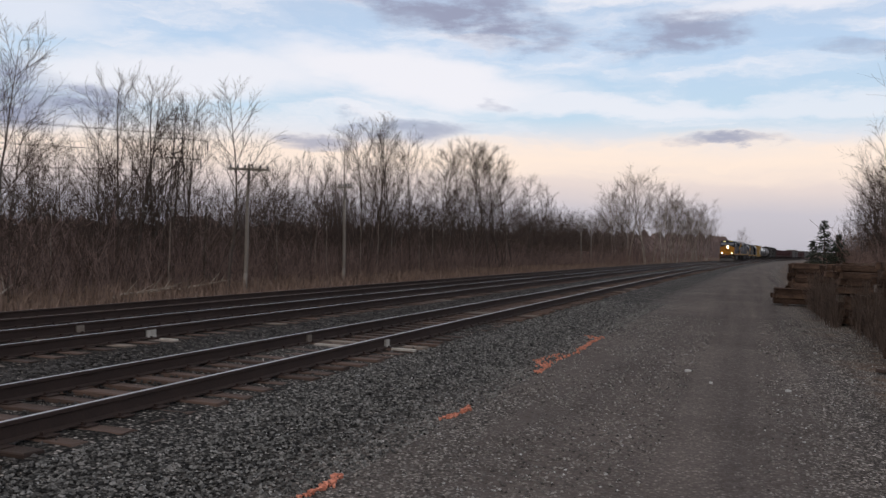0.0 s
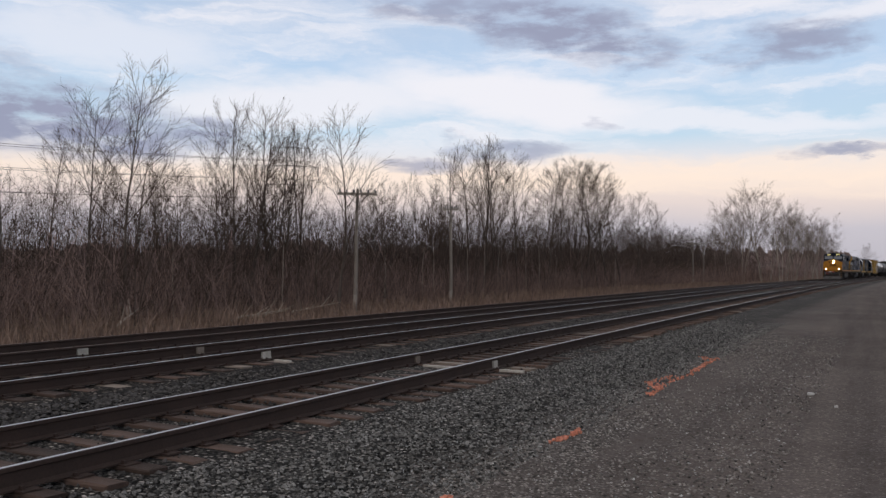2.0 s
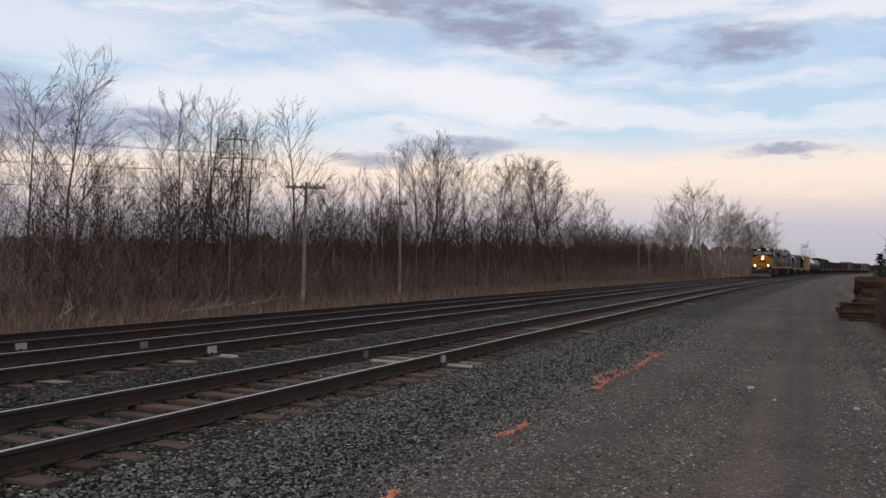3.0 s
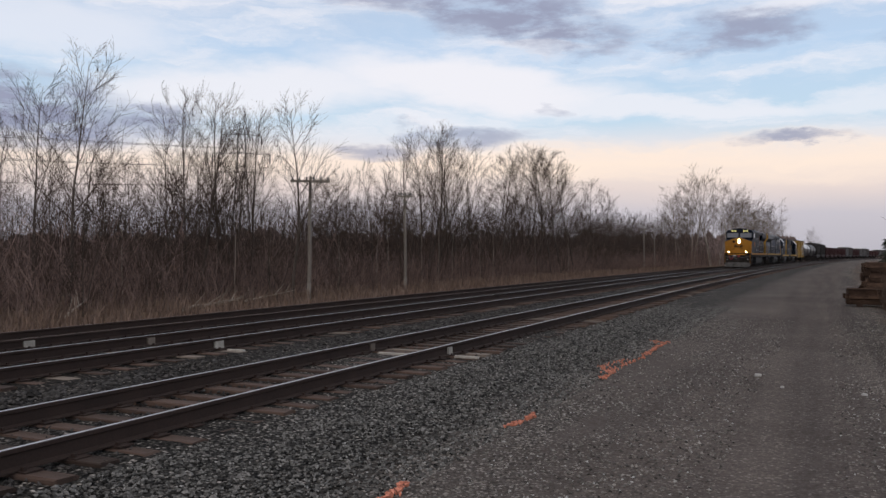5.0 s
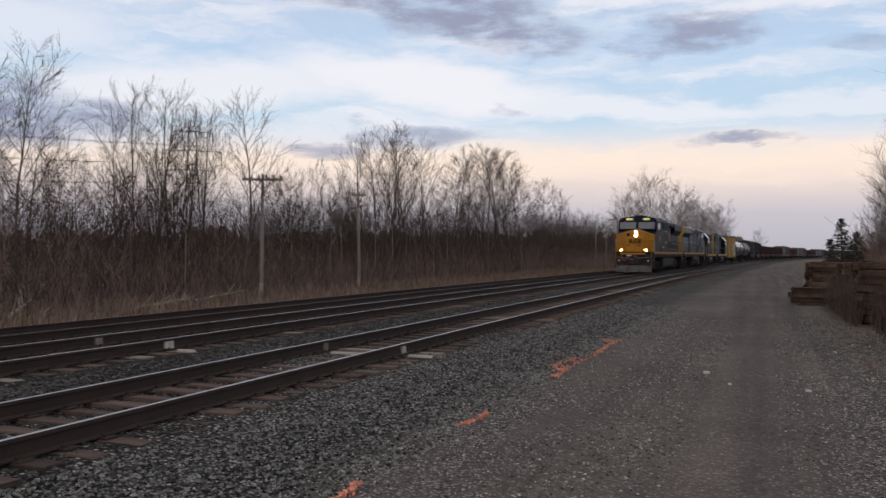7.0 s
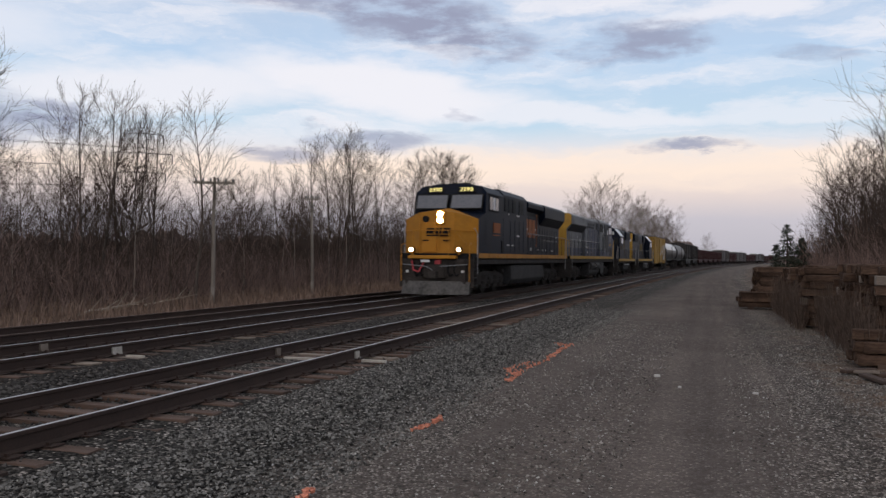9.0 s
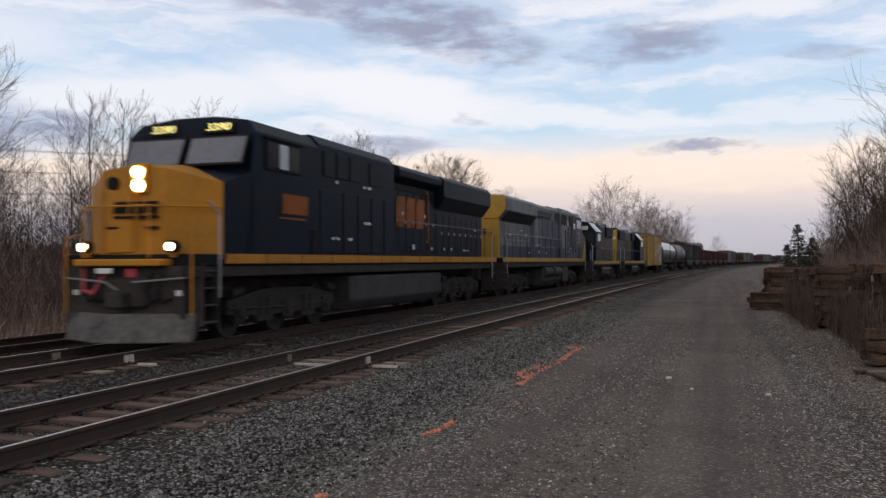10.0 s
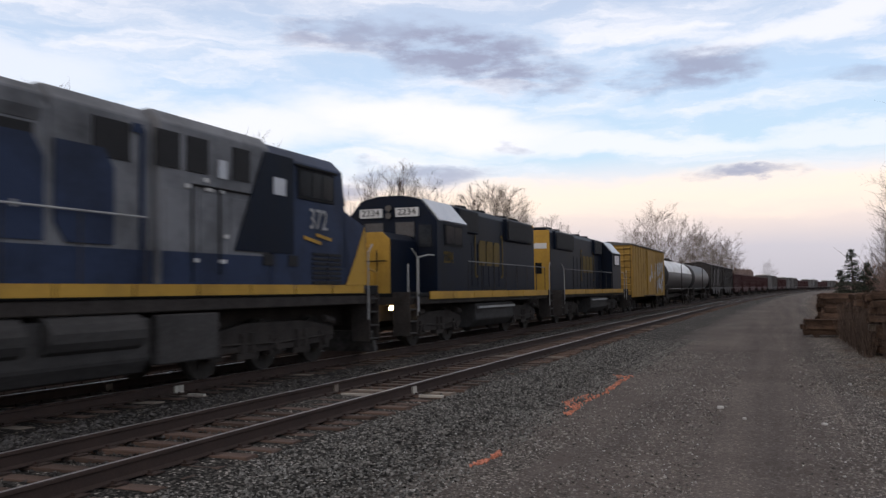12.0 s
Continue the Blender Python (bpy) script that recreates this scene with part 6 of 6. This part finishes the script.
def scraps():
    rnd = random.Random(12)
    for i in range(16):
        x, y = rnd.uniform(2.2, 3.2), rnd.uniform(23.6, 33.5) if i % 3 else rnd.uniform(13.5, 16)
        so = Soup().box(-0.35, 0.35, -0.07, 0.07, 0, 0.06)
        ob = part("wood_scrap", so, M_PALE_TIE if i % 2 else M_TIE, bevel=0.012, at=pose(x, y, ground_height(x) + 0.02, rnd.uniform(-6, 6), rnd.uniform(-8, 8), rnd.uniform(0, 180)))
        tagged(ob, "split piece of old tie wood on the gravel", "wood scrap", "wood scraps")


scraps()


# ---- loose stones, painted lines ----
def make_stones(name, label, count, seed, place, size, mat):
    rnd = np.random.RandomState(seed)
    base = np.array([(1, 0, 0), (-1, 0, 0), (0, 1, 0), (0, -1, 0), (0, 0, 1), (0, 0, -1)], float)
    tris = np.array([(0, 2, 4), (2, 1, 4), (1, 3, 4), (3, 0, 4), (2, 0, 5), (1, 2, 5), (3, 1, 5), (0, 3, 5)])
    verts, faces = [], []
    for i in range(count):
        x, y = place(rnd)
        r = size * rnd.uniform(0.55, 1.3)
        a = rnd.uniform(0, 6.28)
        p = base * rnd.uniform(0.6, 1.25, (6, 1)) * r * np.array([1.15, 0.9, 0.7]) + rnd.uniform(-0.3, 0.3, (6, 3)) * r
        q = p.copy()
        q[:, 0], q[:, 1] = p[:, 0] * math.cos(a) - p[:, 1] * math.sin(a), p[:, 0] * math.sin(a) + p[:, 1] * math.cos(a)
        q += (x + bend(y), y, ground_height(x) + r * 0.25)
        verts.append(q)
        faces.append(tris + 6 * i)
    me = bpy.data.meshes.new(name)
    me.from_pydata(np.concatenate(verts).tolist(), [], np.concatenate(faces).tolist())
    me.materials.append(mat)
    tagged(new(name, me), label, "stones", kind="stuff")


def near_ballast(r):
    y = 2.5 + 30 * r.random_sample() ** 1.9
    return (-5.5 + 2.5 * r.random_sample() ** 1.1, y)


def between_tracks(r):
    return (r.uniform(-9.2, -8.3) if r.random_sample() < 0.7 else r.uniform(-13.6, -12.3), 5 + 32 * r.random_sample() ** 1.5)


def crib(r):
    return (r.uniform(-8.1, -5.6), 4 + 26 * r.random_sample() ** 1.4)


def road_side(r):
    y = 4.5 + 22 * r.random_sample() ** 1.7
    return ((0.1 + 3.6 * r.random_sample() ** 0.8 if r.random_sample() < 0.6 else -3.4 + 2.6 * r.random_sample() ** 1.3), y)


make_stones("ballast_stones", "crushed dark grey ballast stones beside the track", 30000, 1, near_ballast, 0.0205, M_STONE)
make_stones("track_ballast", "dark ballast stones between the tracks", 6000, 2, between_tracks, 0.036, M_SOOTY_STONE)
make_stones("crib_ballast", "ballast stones between the ties", 5000, 5, crib, 0.028, M_SOOTY_STONE)
make_stones("road_gravel", "loose gravel along the road", 26000, 3, road_side, 0.0155, M_GRAVEL)
make_stones("pale_stones", "scattered pale stones in the ballast and gravel", 4200, 4, lambda r: near_ballast(r) if r.random_sample() < 0.45 else road_side(r), 0.0125, M_PALE_STONE)
for x, y, r in ((-0.89, 14.08, 0.06), (0.53, 12.74, 0.045), (-0.5, 13.0, 0.03), (1.2, 18.0, 0.045)):
    so = Soup()
    rnd = random.Random(int(y * 100))
    so.prism([(r * math.cos(a) * rnd.uniform(0.8, 1.2), r * math.sin(a) * rnd.uniform(0.5, 0.9)) for a in (0, 0.9, 1.9, 3.0, 4.1, 5.2)], -0.02, r * 0.4, "z")
    tagged(part("pale_stone", so, M_PALE_STONE, bevel=0.01, at=pose(x, y, 0.01)), "flat pale stone lying on the gravel road", "stone", "pale stones on the road")


def painted_line(points, width, count, seed):
    """Ragged flakes of paint on stones along a line on the ground."""
    rnd = random.Random(seed)
    so = Soup()
    for i in range(count):
        w = rnd.random() * (len(points) - 1)
        k = min(int(w), len(points) - 2)
        x = points[k][0] + (points[k + 1][0] - points[k][0]) * (w - k) + rnd.gauss(0, width)
        y = points[k][1] + (points[k + 1][1] - points[k][1]) * (w - k) + rnd.gauss(0, width * 1.3)
        r, a0 = rnd.uniform(0.008, 0.028), rnd.uniform(0, 6.28)
        z = ground_height(x) + 0.028
        ring = [(x + r * rnd.uniform(0.6, 1.2) * math.cos(a0 + a), y + r * rnd.uniform(0.6, 1.2) * math.sin(a0 + a), z + rnd.uniform(-0.012, 0.012)) for a in (0, 1.2, 2.4, 3.7, 5.0)]
        so.add(ring + [(x, y, z - 0.05)], [(0, 1, 2, 3, 4)] + [(5, (j + 1) % 5, j) for j in range(5)])
    tagged(part("paint_line", so, M_ORANGE), "ragged orange spray-paint mark on the gravel", "paint mark", "orange survey marks", "stuff")


painted_line(((-2.98, 18.7), (-3.0, 17.0), (-2.93, 15.6), (-3.05, 14.0), (-2.98, 12.7)), 0.03, 175, 1)
painted_line(((-3.15, 15.2), (-3.3, 14.2), (-3.1, 13.4)), 0.05, 45, 2)
painted_line(((-3.25, 18.9), (-3.1, 18.2)), 0.05, 18, 3)
painted_line(((-3.04, 9.55), (-3.0, 9.2), (-3.09, 8.8)), 0.022, 60, 4)
painted_line(((-3.04, 6.25), (-3.02, 5.9), (-3.05, 5.5)), 0.022, 60, 5)


def dead_weeds():
    rnd = random.Random(21)
    so = Soup()
    for i in range(1000):
        y = rnd.uniform(16.2, 34.2)
        x = (2.72 if y < 24.5 else 2.25) - abs(rnd.gauss(0, 0.13))
        h = rnd.uniform(0.3, 1.35)
        p = Vector((x, y, ground_height(x) - 0.02))
        q = p + Vector((rnd.gauss(0, 0.12), rnd.gauss(0, 0.2), h))
        so.tube(p, q, 0.009, 0.004, 3, False)
        for _ in range(3):
            c = p.lerp(q, rnd.uniform(0.3, 1))
            so.tube(c, c + Vector((rnd.gauss(0, 0.06), rnd.gauss(0, 0.1), rnd.uniform(0.05, 0.2))), 0.006, 0.003, 3, False)
    tagged(new("dead_weeds", so.mesh("dead_weeds", M_WEED)), "tall dead brown weeds against the stacks of ties", "weeds", kind="stuff")


dead_weeds()


# ---- what moves ----
def motions():
    for ob, start, turned in TRAIN:
        rows = []
        for i in range(25):
            t = i * 0.5
            y = TRAIN_Y0 - TRAIN_SPEED * t + start
            yaw = -math.degrees(math.atan(2 * BEND * max(0.0, y)))
            rows.append((t, pose(TRACK_X[1] + bend(y), y, RAIL_Z[1], 0, 0, yaw + (180 if turned else 0))))
        walk(ob, rows)
        for wheel, y, r in [w for w in WHEELS if w[0].parent.parent == ob]:
            turn = math.degrees(TRAIN_SPEED / r / FPS) * (-1 if turned else 1)
            walk(wheel, [(k / FPS, pose(0, y, r, turn * k)) for k in range(12 * FPS + 1)])


motions()
